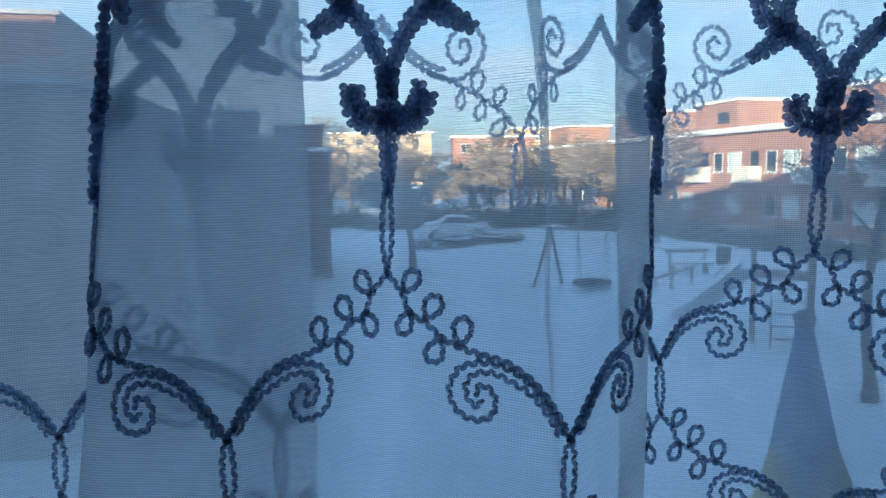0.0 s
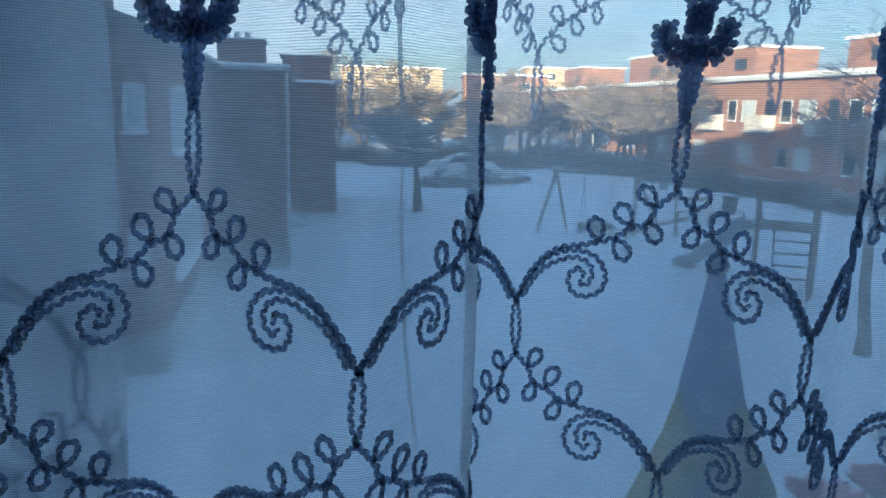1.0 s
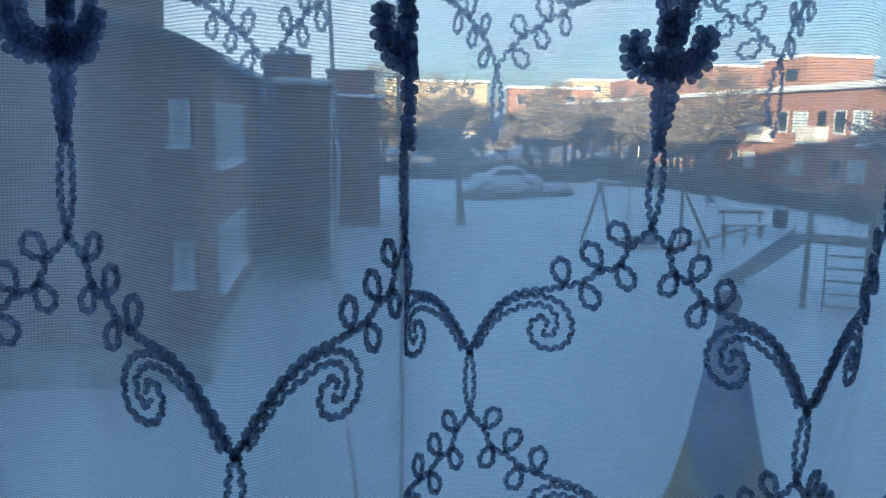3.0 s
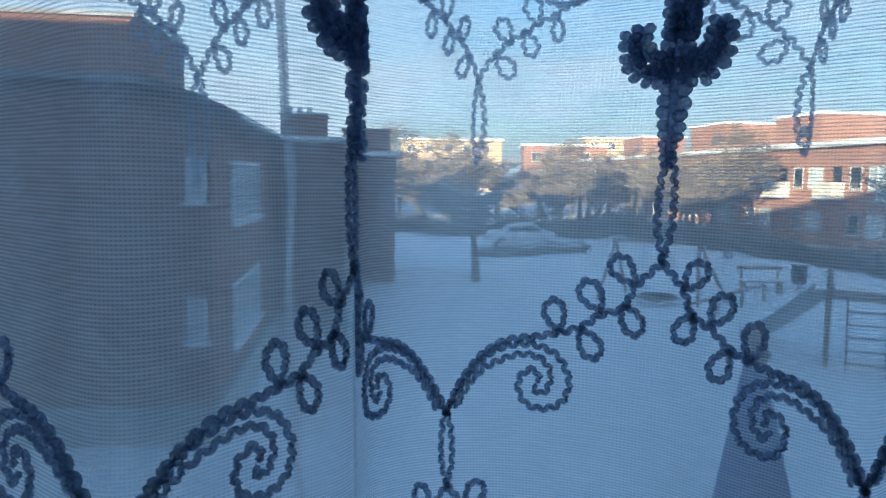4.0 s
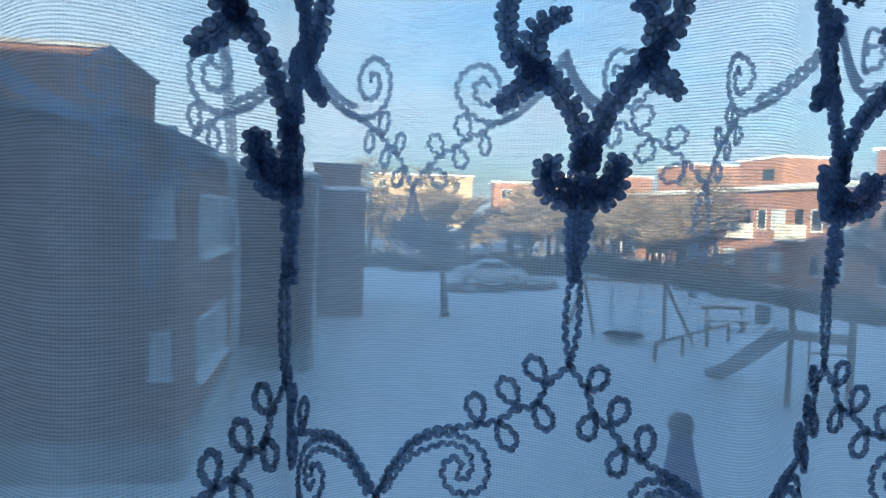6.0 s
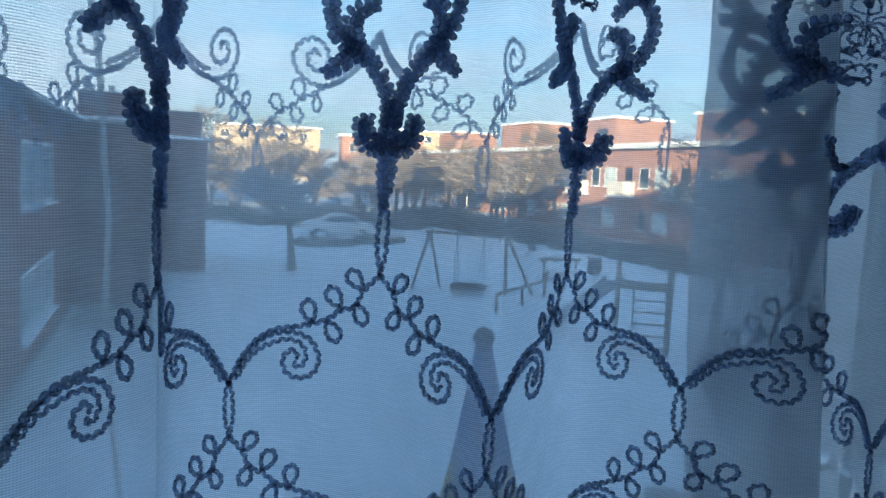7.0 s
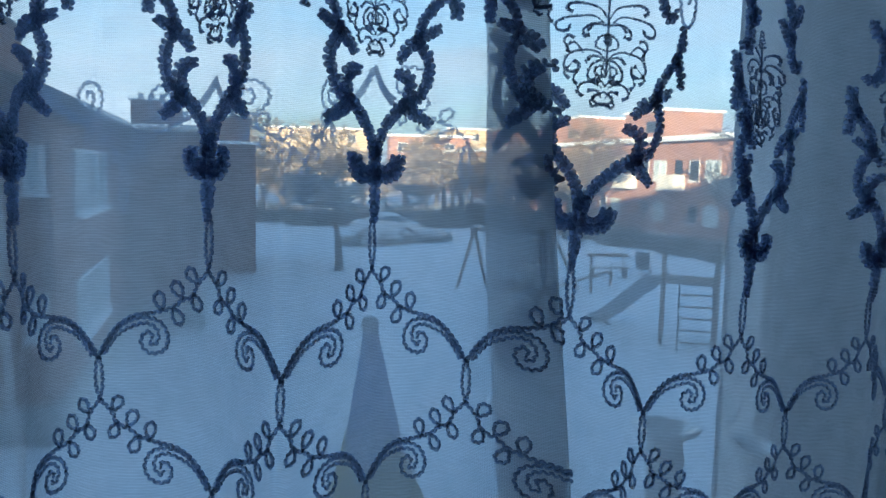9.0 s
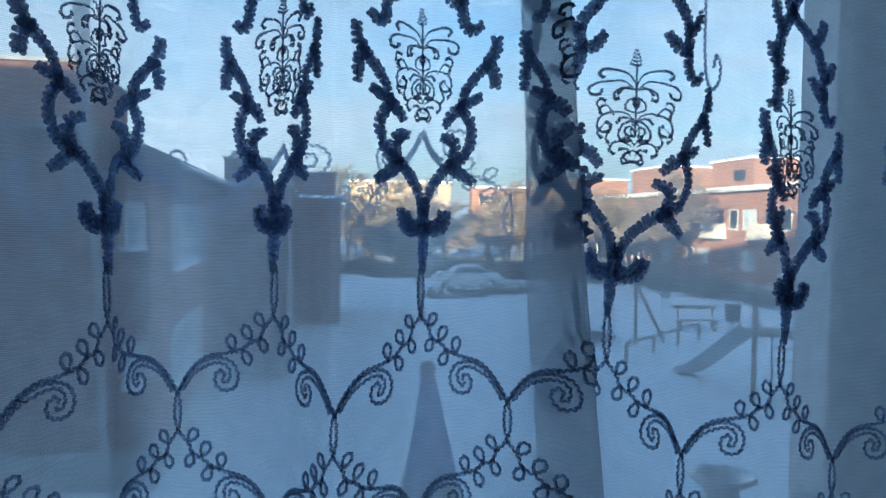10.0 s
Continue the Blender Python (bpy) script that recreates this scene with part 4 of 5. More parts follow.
def vase(at, r, top, label, name="vase"):
    v = thing(name, label, "vase", "vases on the window sill", at=(at[0], at[1], SILL_Z))
    h = top - SILL_Z
    prof = [(r * 0.62, 0.0), (r * 0.66, 0.006), (r * 0.56, h * 0.4), (r * 0.53, h - 0.062), (r * 0.60, h - 0.050), (r * 0.60, h - 0.044), (r * 0.51, h - 0.038), (r * 0.50, h - 0.022), (r * 0.62, h - 0.013),
            (r * 0.95, h - 0.008), (r, h - 0.005), (r * 0.99, h - 0.001), (r * 0.93, h), (r * 0.62, h - 0.004), (r * 0.54, h - 0.014), (r * 0.46, h - 0.11)]
    part("vase_body", Geo().lathe(prof, (at[0], at[1], SILL_Z), 40), "ceramic", v, smooth=True)
    part("soil", Geo().lathe([(r * 0.45, h - 0.105), (r * 0.30, h - 0.100), (0.002, h - 0.098)], (at[0], at[1], SILL_Z), 24), "soil", v)
    return v


vase((0.848, 1.102), 0.046, 3.903, "pale glazed vase with a wide flat rim")
vase((1.012, 1.166), 0.041, 3.850, "pale glazed vase with a slim neck and flared rim")
vase((0.690, 1.115), 0.036, 3.845, "small pale flower pot with a rolled rim", "flower_pot")


def flower(x, y, z, s, seed):
    rng = random.Random(seed)
    f = thing("flower", "small pink cyclamen bloom on a short stem", "flower", "pink flowers on the sill", at=(x, y, SILL_Z))
    part("stem", Geo().tube([Vector((x, y, SILL_Z + 0.001)), Vector((x + 0.004, y, (SILL_Z + z) / 2)), Vector((x, y, z))], 0.003, 6), "leaf", f)
    for k in range(6):
        a = k * 1.047 + rng.uniform(-0.2, 0.2)
        d = Vector((math.cos(a), math.sin(a), 0.6)).normalized()
        t = Vector((-math.sin(a), math.cos(a), 0))
        part("petal", Geo().blob(Vector((x, y, z)) + d * 0.014 * s, t * 0.011 * s, d.cross(t) * 0.003 * s, d * 0.017 * s, 8), "petal", f, smooth=True)


flower(0.586, 1.100, 3.766, 1.35, 1)
flower(0.652, 1.088, 3.784, 1.45, 2)
flower(0.622, 1.112, 3.760, 1.15, 3)


# ---- the embroidered curtain ----
# Its plan in house axes: (u, X, Y); u counts half repeats of the pattern along the cloth, even u carry the dark scroll trees.
PLAN = [(-14, -0.9500, 0.7000), (-13, -0.8000, 0.6600), (-12, -0.7000, 0.7200), (-11, -0.6000, 0.6700), (-10, -0.5050, 0.7300), (-9, -0.4150, 0.6800), (-8, -0.3250, 0.7400), (-7, -0.2350, 0.6900),
        (-6, -0.1450, 0.7250), (-5, -0.0580, 0.7500), (-4.5, -0.0150, 0.7640), (-4, 0.0265, 0.7680), (-3.6, 0.0690, 0.7350), (-3.4, 0.0890, 0.7180), (-3.25, 0.0900, 0.7060), (-3, 0.0701, 0.6980), (-2.6, 0.0310, 0.6930),
        (-2.2, -0.0080, 0.6890), (-2, -0.0175, 0.6820), (-1.8, -0.0120, 0.6760), (-1.5, 0.0050, 0.6720), (-1, 0.0494, 0.6658), (0, 0.1357, 0.6964), (0.5, 0.1773, 0.6536), (1, 0.2179, 0.6187), (1.5, 0.2579, 0.6536),
        (2, 0.2895, 0.6880), (2.25, 0.2910, 0.7220), (2.5, 0.3000, 0.7510), (3, 0.3381, 0.7635), (3.5, 0.3877, 0.7501), (4, 0.4353, 0.7178), (4.5, 0.4647, 0.6809), (5, 0.4892, 0.6570),
        (5.5, 0.5301, 0.6902), (6, 0.5699, 0.7243), (6.5, 0.6116, 0.7147), (7, 0.6524, 0.6822), (7.4, 0.6837, 0.6437), (7.7, 0.7069, 0.6205), (7.77, 0.7113, 0.6258), (7.83, 0.6997, 0.6744),
        (7.88, 0.6872, 0.7232), (7.93, 0.6948, 0.7390), (8.15, 0.7147, 0.7308), (8.45, 0.7370, 0.7116), (8.75, 0.7542, 0.6844), (9.25, 0.7953, 0.6666), (9.75, 0.8264, 0.6638), (10.25, 0.8840, 0.6735),
        (10.75, 0.9335, 0.6835), (11.25, 0.9745, 0.6970), (11.75, 1.0135, 0.7085), (12.75, 1.1185, 0.6990), (13.75, 1.1997, 0.7459), (14.75, 1.2797, 0.6959), (15.75, 1.3647, 0.7459), (16.75, 1.4547, 0.7009),
        (17.75, 1.5347, 0.7309)]
FORK_Z = 4.150
DROP = [(-20, -0.024), (-4, -0.022), (-3, -0.008), (-2, 0.0), (7.77, 0.0), (7.93, -0.030), (8.75, -0.040), (9.75, -0.052), (10.75, -0.067), (11.75, -0.075), (12.75, -0.080), (20, -0.08)]
HALF = 0.105
PLEAT = (7.765, 7.93)
TUCK = 0.75          # cloth lost in the pleat: columns past it lie that much further along
us = [p[0] for p in PLAN]
steps = 24
fine_u, fine_x, fine_y = [], [], []
for i in range(len(PLAN) - 1):
    p0, p1, p2, p3 = (Vector(PLAN[max(i - 1, 0)][1:]), Vector(PLAN[i][1:]), Vector(PLAN[i + 1][1:]), Vector(PLAN[min(i + 2, len(PLAN) - 1)][1:]))
    # tangents scaled by the uneven spacing of u
    h = us[i + 1] - us[i]
    m1 = (p2 - p0) / (us[i + 1] - us[max(i - 1, 0)]) * h
    m2 = (p3 - p1) / (us[min(i + 2, len(PLAN) - 1)] - us[i]) * h
    for k in range(steps):
        t = k / steps
        q = p1 * (2 * t ** 3 - 3 * t * t + 1) + m1 * (t ** 3 - 2 * t * t + t) + p2 * (-2 * t ** 3 + 3 * t * t) + m2 * (t ** 3 - t * t)
        fine_u.append(us[i] + h * t), fine_x.append(q.x), fine_y.append(q.y)
fine_u.append(us[-1]), fine_x.append(PLAN[-1][1]), fine_y.append(PLAN[-1][2])
TAB_U = np.arange(us[0], us[-1], 0.004)
TAB = list(zip(np.interp(TAB_U, fine_u, fine_x).tolist(), np.interp(TAB_U, fine_u, fine_y).tolist(), np.interp(TAB_U, [d[0] for d in DROP], [d[1] for d in DROP]).tolist()))
# higher up the folds swing out of the line they keep below
UPPER = [(-20, 0, 0), (1, 0, 0), (2, 0, -0.012), (3, 0.004, 0.010), (4, 0.002, -0.012), (5, 0, -0.004), (6, 0.002, -0.016), (7, 0, -0.006), (7.6, -0.005, 0.0), (7.95, 0.004, -0.02), (8.75, 0.008, -0.033), (9.25, 0.012, -0.022), (9.75, 0.012, -0.012),
         (10.25, 0.006, 0.0), (10.75, 0.004, -0.004), (11.25, 0.02, 0.005), (11.75, 0.03, 0.012), (12.75, 0.04, 0.02), (20, 0.04, 0.0)]
UP = list(zip(np.interp(TAB_U, [d[0] for d in UPPER], [d[1] for d in UPPER]).tolist(), np.interp(TAB_U, [d[0] for d in UPPER], [d[2] for d in UPPER]).tolist()))
COS, SIN = math.cos(radians(10)), math.sin(radians(10))


def cloth(u, v):
    """The place in the world of a spot of the cloth: u along it, v metres above the fork row."""
    f = (u - us[0]) / 0.004
    i = min(max(int(f), 0), len(TAB) - 2)
    f = min(max(f - i, 0.0), 1.0)
    (xa, ya, da), (xb, yb, db) = TAB[i], TAB[i + 1]
    x, y, z = xa + (xb - xa) * f, ya + (yb - ya) * f, FORK_Z + v + da + (db - da) * f
    k = min(1.0, max(0.0, (v - 0.03) / 0.2))
    k = k * k * (3 - 2 * k)
    x, y = x + k * UP[i][0], y + k * UP[i][1]
    lean = max(0.0, 1 - abs(u - 7.75) / 0.6)
    slant = max(0.0, 1 - abs(u + 2.0) / 0.8)
    x += -v * 0.10 * lean + 0.15 * v * slant + 0.003 * math.sin(v * 9 + u * 1.3)
    y += 0.006 * math.sin(v * 7 + u * 2.1) + 0.10 * max(0.0, v - 0.35) * math.sin(u * 3.1)
    return Vector((x * COS - y * SIN, x * SIN + y * COS, z))


# the pale cords are worked on an inner flounce that hangs behind the folds
FLOUNCE = [(-1, 0.060, 0.730, -0.018), (0, 0.140, 0.745, -0.016), (0.6, 0.195, 0.760, -0.014), (1, 0.226, 0.730, -0.012), (1.4, 0.250, 0.742, -0.010), (2, 0.292, 0.765, -0.007), (2.6, 0.330, 0.785, -0.004), (3, 0.356, 0.797, -0.002),
           (3.4, 0.398, 0.796, -0.002), (4, 0.439, 0.773, 0.000), (4.6, 0.462, 0.757, 0.003), (5, 0.516, 0.754, 0.005), (5.4, 0.542, 0.772, 0.009), (6, 0.574, 0.727, 0.013), (6.6, 0.601, 0.742, 0.020), (7, 0.669, 0.749, 0.029),
           (7.4, 0.691, 0.770, 0.031), (8, 0.745, 0.765, 0.034), (9, 0.82, 0.77, 0.034)]


def flounce(u, v):
    k = [p[0] for p in FLOUNCE]
    x, y, z = (float(np.interp(u, k, [p[i] for p in FLOUNCE])) for i in (1, 2, 3))
    return Vector((x * COS - y * SIN, x * SIN + y * COS, FORK_Z + v + z))


def tucked(u, v):
    """The layer that runs back inside the pleat and carries a column of its own."""
    return cloth(7.77 + (min(max(u, 7.60), 8.90) - 7.77) * 0.116, v)


def cloth_normal(u, v, ground=cloth):
    a = ground(u + 0.02, v) - ground(u - 0.02, v)
    n = a.cross(Vector((0, 0, 1)))
    return n.normalized() if n.length > 1e-9 else Vector((0, -1, 0))


def hidden(col, u, ground):
    """Whether a stitch falls into the pleat: columns before it end there, columns after it begin there."""
    if ground is flounce:
        return False
    if ground is tucked:
        return not 7.79 < u < 8.70
    if col == round(col):
        return u > PLEAT[0]
    return u < PLEAT[1]


def cord(g, pts, col, r, amp=0.0013, wave=0.0062, lift=0.0015, sides=5, ground=cloth):
    """A twisted cord laid on the cloth along (a, v) points; a counts half repeats from the column."""
    line = smooth_line([Vector((a * HALF, v)) for a, v in pts], wave / 5)
    out, rad = [], []
    s = 0.0
    for i, p in enumerate(line):
        if hidden(col, col + p.x / HALF, ground):
            # no thread is worked inside the sharp pleat
            if len(out) > 1:
                g.tube(out, rad, sides)
            out, rad = [], []
            continue
        d = line[min(i + 1, len(line) - 1)] - line[max(i - 1, 0)]
        d = d.normalized() if d.length > 1e-9 else Vector((1, 0))
        if i:
            s += (p - line[i - 1]).length
        w = math.sin(2 * math.pi * s / wave)
        off = Vector((-d.y, d.x)) * (amp * w)
        u, v = col + (p.x + off.x) / HALF, p.y + off.y
        out.append(ground(u, v) + cloth_normal(u, v, ground) * lift)
        rad.append(r * (1 + 0.16 * math.cos(4 * math.pi * s / wave)))
    if len(out) > 1:
        g.tube(out, rad, sides)


def chenille(g, pts, col, widths, rng, pitch=0.0050, lift=0.004, ground=cloth):
    """Fat looped yarn: two rows of plump barbs slanting away from a slim core."""
    line = smooth_line([Vector((a * HALF, v)) for a, v in pts], 0.0006)
    real = [ground(col + p.x / HALF, p.y) for p in line]
    total = sum((real[i + 1] - real[i]).length for i in range(len(line) - 1))
    s, want = 0.0, 0.0
    core, thick, barbs = [], [], []

    def close():
        # the barbs grow out of the core's own vertices
        if len(core) > 1:
            k = len(g.v)
            g.tube(core, thick, 6)
            for row, spec in barbs:
                ring = range(k + 6 * row, k + 6 * row + 6)
                root = max(ring, key=lambda m: (Vector(g.v[m]) - core[row]).dot(spec[3]))
                g.blob(*spec, 6, root)
        core.clear(), thick.clear(), barbs.clear()

    for i in range(len(line)):
        if i:
            s += (real[i] - real[i - 1]).length
        if s < want:
            continue
        f = s / max(total, 1e-6) * (len(widths) - 1)
        k = min(int(f), len(widths) - 2)
        w = widths[k] + (widths[k + 1] - widths[k]) * (f - k)
        step = pitch if w < 0.006 else min(pitch, 0.42 * w)
        want += step
        d = line[min(i + 1, len(line) - 1)] - line[max(i - 1, 0)]
        d = d.normalized() if d.length > 1e-9 else Vector((0, 1))
        p = line[i]
        u, v = col + p.x / HALF, p.y
        if hidden(col, u, ground):
            close()
            continue
        n = cloth_normal(u, v, ground)
        c = ground(u, v) + n * lift
        core.append(c), thick.append(0.15 * w)
        t = Vector((0, 0, 1)).cross(n).normalized()
        tw = t * d.x + Vector((0, 0, 1)) * d.y
        # the cloth may run towards the eye: measure the sideways axis on it
        q = ground(u - d.y * 0.5 * w / HALF, v + d.x * 0.5 * w) - ground(u + d.y * 0.5 * w / HALF, v - d.x * 0.5 * w)
        half = q * 0.52
        if half.length > 0.55 * w:
            half *= 0.55 * w / half.length
        for side in (-1, 1):
            # each barb leans forward along the stroke
            out = half * (side * rng.uniform(0.88, 1.10))
            ax = out * 0.50 + tw * (half.length * 0.20)
            across = tw - ax * (tw.dot(ax) / max(ax.length_squared, 1e-12))
            across = across.normalized() if across.length > 1e-6 else tw
            barbs.append((len(core) - 1, (c + out * 0.50 + tw * (rng.uniform(-0.0005, 0.0005) + side * 0.12 * step) + n * rng.uniform(-0.0008, 0.0012), across * (step * rng.uniform(0.56, 0.66)), n * min(0.0034, 0.4 * w), ax)))
    close()


def leaf_loop(g, root, tip, col, r=0.00145, fat=0.33, ground=cloth):
    """A small teardrop loop of cord."""
    a, b = Vector((root[0] * HALF, root[1])), Vector((tip[0] * HALF, tip[1]))
    d = b - a
    s = Vector((-d.y, d.x)) * fat
    pts = [a, a + d * 0.35 + s * 0.75, a + d * 0.75 + s, b + d * 0.02, a + d * 0.8 - s * 0.8, a + d * 0.4 - s * 0.7, a + d * 0.02]
    cord(g, [(p.x / HALF, p.y) for p in pts], col, r, amp=0.0009, wave=0.0048, ground=ground)


def mirror(pts, s):
    return [(a * s, v) for a, v in pts]


VINE = [(0, 0), (0.105, -0.0120), (0.150, -0.0228), (0.245, -0.0272), (0.325, -0.0340), (0.42, -0.0378), (0.545, -0.0410)]
ARM = [(0.545, -0.0410), (0.67, -0.0432), (0.78, -0.0496), (0.855, -0.0573), (0.930, -0.0672), (0.980, -0.0762), (0.997, -0.0810)]
CURL = [(0.968, -0.0768), (0.895, -0.0652), (0.775, -0.0516), (0.66, -0.0458), (0.54, -0.0448), (0.435, -0.0488), (0.385, -0.0565), (0.373, -0.0630), (0.395, -0.0705), (0.445, -0.0750), (0.52, -0.0765), (0.585, -0.0740),
        (0.618, -0.0672), (0.605, -0.0608), (0.555, -0.0572), (0.518, -0.0592), (0.520, -0.0634)]
STRAND = [(0.940, -0.0778), (0.865, -0.0660), (0.79, -0.0580), (0.705, -0.0534), (0.60, -0.0498), (0.505, -0.0515), (0.457, -0.0585), (0.478, -0.0668), (0.525, -0.0690), (0.541, -0.0650)]
LEAVES = [((0.11, -0.0112), (0.195, 0.0008)), ((0.155, -0.0215), (0.09, -0.0348)), ((0.24, -0.0255), (0.315, -0.0120)), ((0.33, -0.0348), (0.262, -0.0485)), ((0.425, -0.0375), (0.452, -0.0220))]
ROW = 0.117


def vine_row(c, col, v0, ground=cloth):
    """One arch pair: vines from a fork down to the two scrolled Y stems beside it, each cord a part."""
    def put(name, g):
        if g.v:
            part(name, g, "cord", c, smooth=True)

    for s in (-1, 1):
        g = Geo()
        cord(g, [(a, v + v0) for a, v in mirror(VINE, s)], col, 0.0015, ground=ground)
        put("vine_cord", g)
        g = Geo()
        arm = [(a, v + v0) for a, v in mirror(ARM, s)]
        cord(g, arm, col, 0.0016, ground=ground)
        put("arch_cord", g)
        g = Geo()
        cord(g, [(a, v + v0) for a, v in mirror(CURL, s)], col, 0.0014, ground=ground)
        put("scroll_cord", g)
        g = Geo()
        cord(g, [(a, v + v0) for a, v in mirror(STRAND, s)], col, 0.0013, ground=ground)
        put("inner_cord", g)
        for root, tip in LEAVES:
            g = Geo()
            leaf_loop(g, (root[0] * s, root[1] + v0), (tip[0] * s, tip[1] + v0), col, ground=ground)
            put("leaf_loop", g)


def stem(g, col, v0, v1, r=0.0013, w=0.030, ground=cloth):
    """The slim double cord between a Y and the fork under it."""
    for s in (-1, 1):
        h = v1 - v0
        cord(g, [(0, v0), (s * w * 0.8, v0 + h * 0.25), (s * w, v0 + h * 0.5), (s * w * 0.7, v0 + h * 0.8), (0, v1)], col, r, ground=ground)


# fat scroll tree, right half: strokes of (points, widths)
# how wide each tree lies, in half repeats: the cloth is stretched unevenly over its folds
BROAD = {-4: (0.8, 0.8), -2: (0.8, 0.8), 0: (0.78, 0.78), 2: (0.85, 0.85), 4: (0.66, 0.70), 10.75: (0.45, 0.95), 12.75: (0.7, 0.8)}


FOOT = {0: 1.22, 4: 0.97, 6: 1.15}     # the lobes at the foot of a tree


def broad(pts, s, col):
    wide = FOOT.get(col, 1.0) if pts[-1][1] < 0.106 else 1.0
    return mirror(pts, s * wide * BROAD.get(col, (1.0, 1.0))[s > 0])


TREE = [
    ([(0.02, 0.0845), (0.13, 0.0825), (0.22, 0.0850), (0.280, 0.0920), (0.290, 0.1035)], (0.0085, 0.0100, 0.0110, 0.0110, 0.0100)),
    ([(0.03, 0.0910), (0.11, 0.0890), (0.185, 0.0915), (0.225, 0.0985), (0.230, 0.1050)], (0.0095, 0.0105, 0.0110, 0.0110, 0.0100)),
    ([(0.02, 0.100), (0.06, 0.117), (0.16, 0.1315), (0.28, 0.1425), (0.393, 0.150)], (0.011, 0.011, 0.012, 0.013, 0.014)),
    ([(0.393, 0.150), (0.424, 0.1657), (0.361, 0.1728), (0.228, 0.175)], (0.015, 0.015, 0.013, 0.008)),
    ([(0.35, 0.147), (0.50, 0.1385), (0.65, 0.1305)], (0.013, 0.013, 0.008)),
    ([(0.408, 0.1486), (0.53, 0.156), (0.61, 0.174), (0.585, 0.190), (0.48, 0.2005)], (0.012, 0.012, 0.012, 0.012, 0.011)),
    ([(0.50, 0.2018), (0.377, 0.196), (0.29, 0.1855)], (0.013, 0.014, 0.009)),
    ([(0.486, 0.204), (0.61, 0.208), (0.73, 0.213)], (0.011, 0.011, 0.008)),
    ([(0.48, 0.2005), (0.53, 0.217), (0.66, 0.232), (0.78, 0.243)], (0.010, 0.011, 0.011, 0.012)),
    ([(0.77, 0.243), (0.845, 0.252), (0.855, 0.269)], (0.012, 0.014, 0.011)),
    ([(0.77, 0.243), (0.845, 0.232), (0.850, 0.216)], (0.012, 0.014, 0.010)),
    ([(0.70, 0.279), (0.60, 0.2735), (0.52, 0.280), (0.49, 0.297), (0.50, 0.316), (0.44, 0.335), (0.27, 0.354), (0.0, 0.372)], (0.009, 0.013, 0.013, 0.013, 0.013, 0.013, 0.012, 0.012)),
    ([(0.50, 0.300), (0.38, 0.303), (0.27, 0.316)], (0.012, 0.014, 0.010)),
    ([(0.50, 0.318), (0.61, 0.323), (0.68, 0.336)], (0.012, 0.014, 0.010)),
    ([(0.34, 0.350), (0.45, 0.362), (0.48, 0.378)], (0.012, 0.014, 0.010)),
    ([(0.0, 0.373), (0.10, 0.392), (0.22, 0.408), (0.20, 0.43)], (0.012, 0.013, 0.012, 0.009)),
]
# palmette of thin thread inside each frame, right half
PALM = [
    [(-0.010, 0.2608), (0.062, 0.2732), (0.187, 0.2783), (0.311, 0.2793), (0.357, 0.2746), (0.311, 0.2717)],
    [(0.021, 0.2598), (0.104, 0.2670), (0.228, 0.2680), (0.374, 0.2660), (0.440, 0.2602), (0.411, 0.2545), (0.332, 0.2561), (0.328, 0.2606)],
    [(0.010, 0.2588), (0.125, 0.2608), (0.199, 0.2567), (0.199, 0.2506), (0.145, 0.2516)],
    [(0.000, 0.2372), (0.093, 0.2413), (0.073, 0.2485), (0.004, 0.2512), (-0.025, 0.2465), (0.021, 0.2434)],
    [(0.000, 0.2280), (0.062, 0.2356), (0.166, 0.2383), (0.311, 0.2352), (0.361, 0.2270), (0.332, 0.2196), (0.249, 0.2196), (0.228, 0.2259), (0.282, 0.2286)],
    [(0.021, 0.2307), (0.114, 0.2331), (0.170, 0.2280)],
    [(0.311, 0.2362), (0.369, 0.2450), (0.342, 0.2506), (0.286, 0.2491)],
    [(-0.042, 0.2167), (-0.021, 0.2266), (0.062, 0.2290), (0.137, 0.2229), (0.145, 0.2146), (0.083, 0.2101), (0.031, 0.2126)],
    [(0.000, 0.2183), (0.046, 0.2245), (0.095, 0.2212), (0.062, 0.2157), (0.015, 0.2167)],
    [(0.000, 0.2023), (-0.073, 0.1978), (-0.104, 0.1921), (-0.066, 0.1896), (-0.037, 0.1925)],
    [(0.012, 0.2023), (0.083, 0.1986), (0.054, 0.1929), (-0.021, 0.1921)],
    [(0.031, 0.2064), (0.114, 0.2105), (0.197, 0.2085), (0.228, 0.2023), (0.176, 0.1982)],
    [(0.228, 0.2208), (0.270, 0.2126), (0.228, 0.2075)],
    [(0.0, 0.2075), (0.05, 0.2135), (0.11, 0.2120)],
    [(0.20, 0.2360), (0.27, 0.2445), (0.34, 0.2420), (0.33, 0.2355)],
    [(0.05, 0.2620), (0.12, 0.2600), (0.17, 0.2545)],
    [(0.30, 0.2250), (0.36, 0.2180), (0.31, 0.2130)],
    [(0.02, 0.1980), (0.06, 0.2035), (0.13, 0.2030)],
]
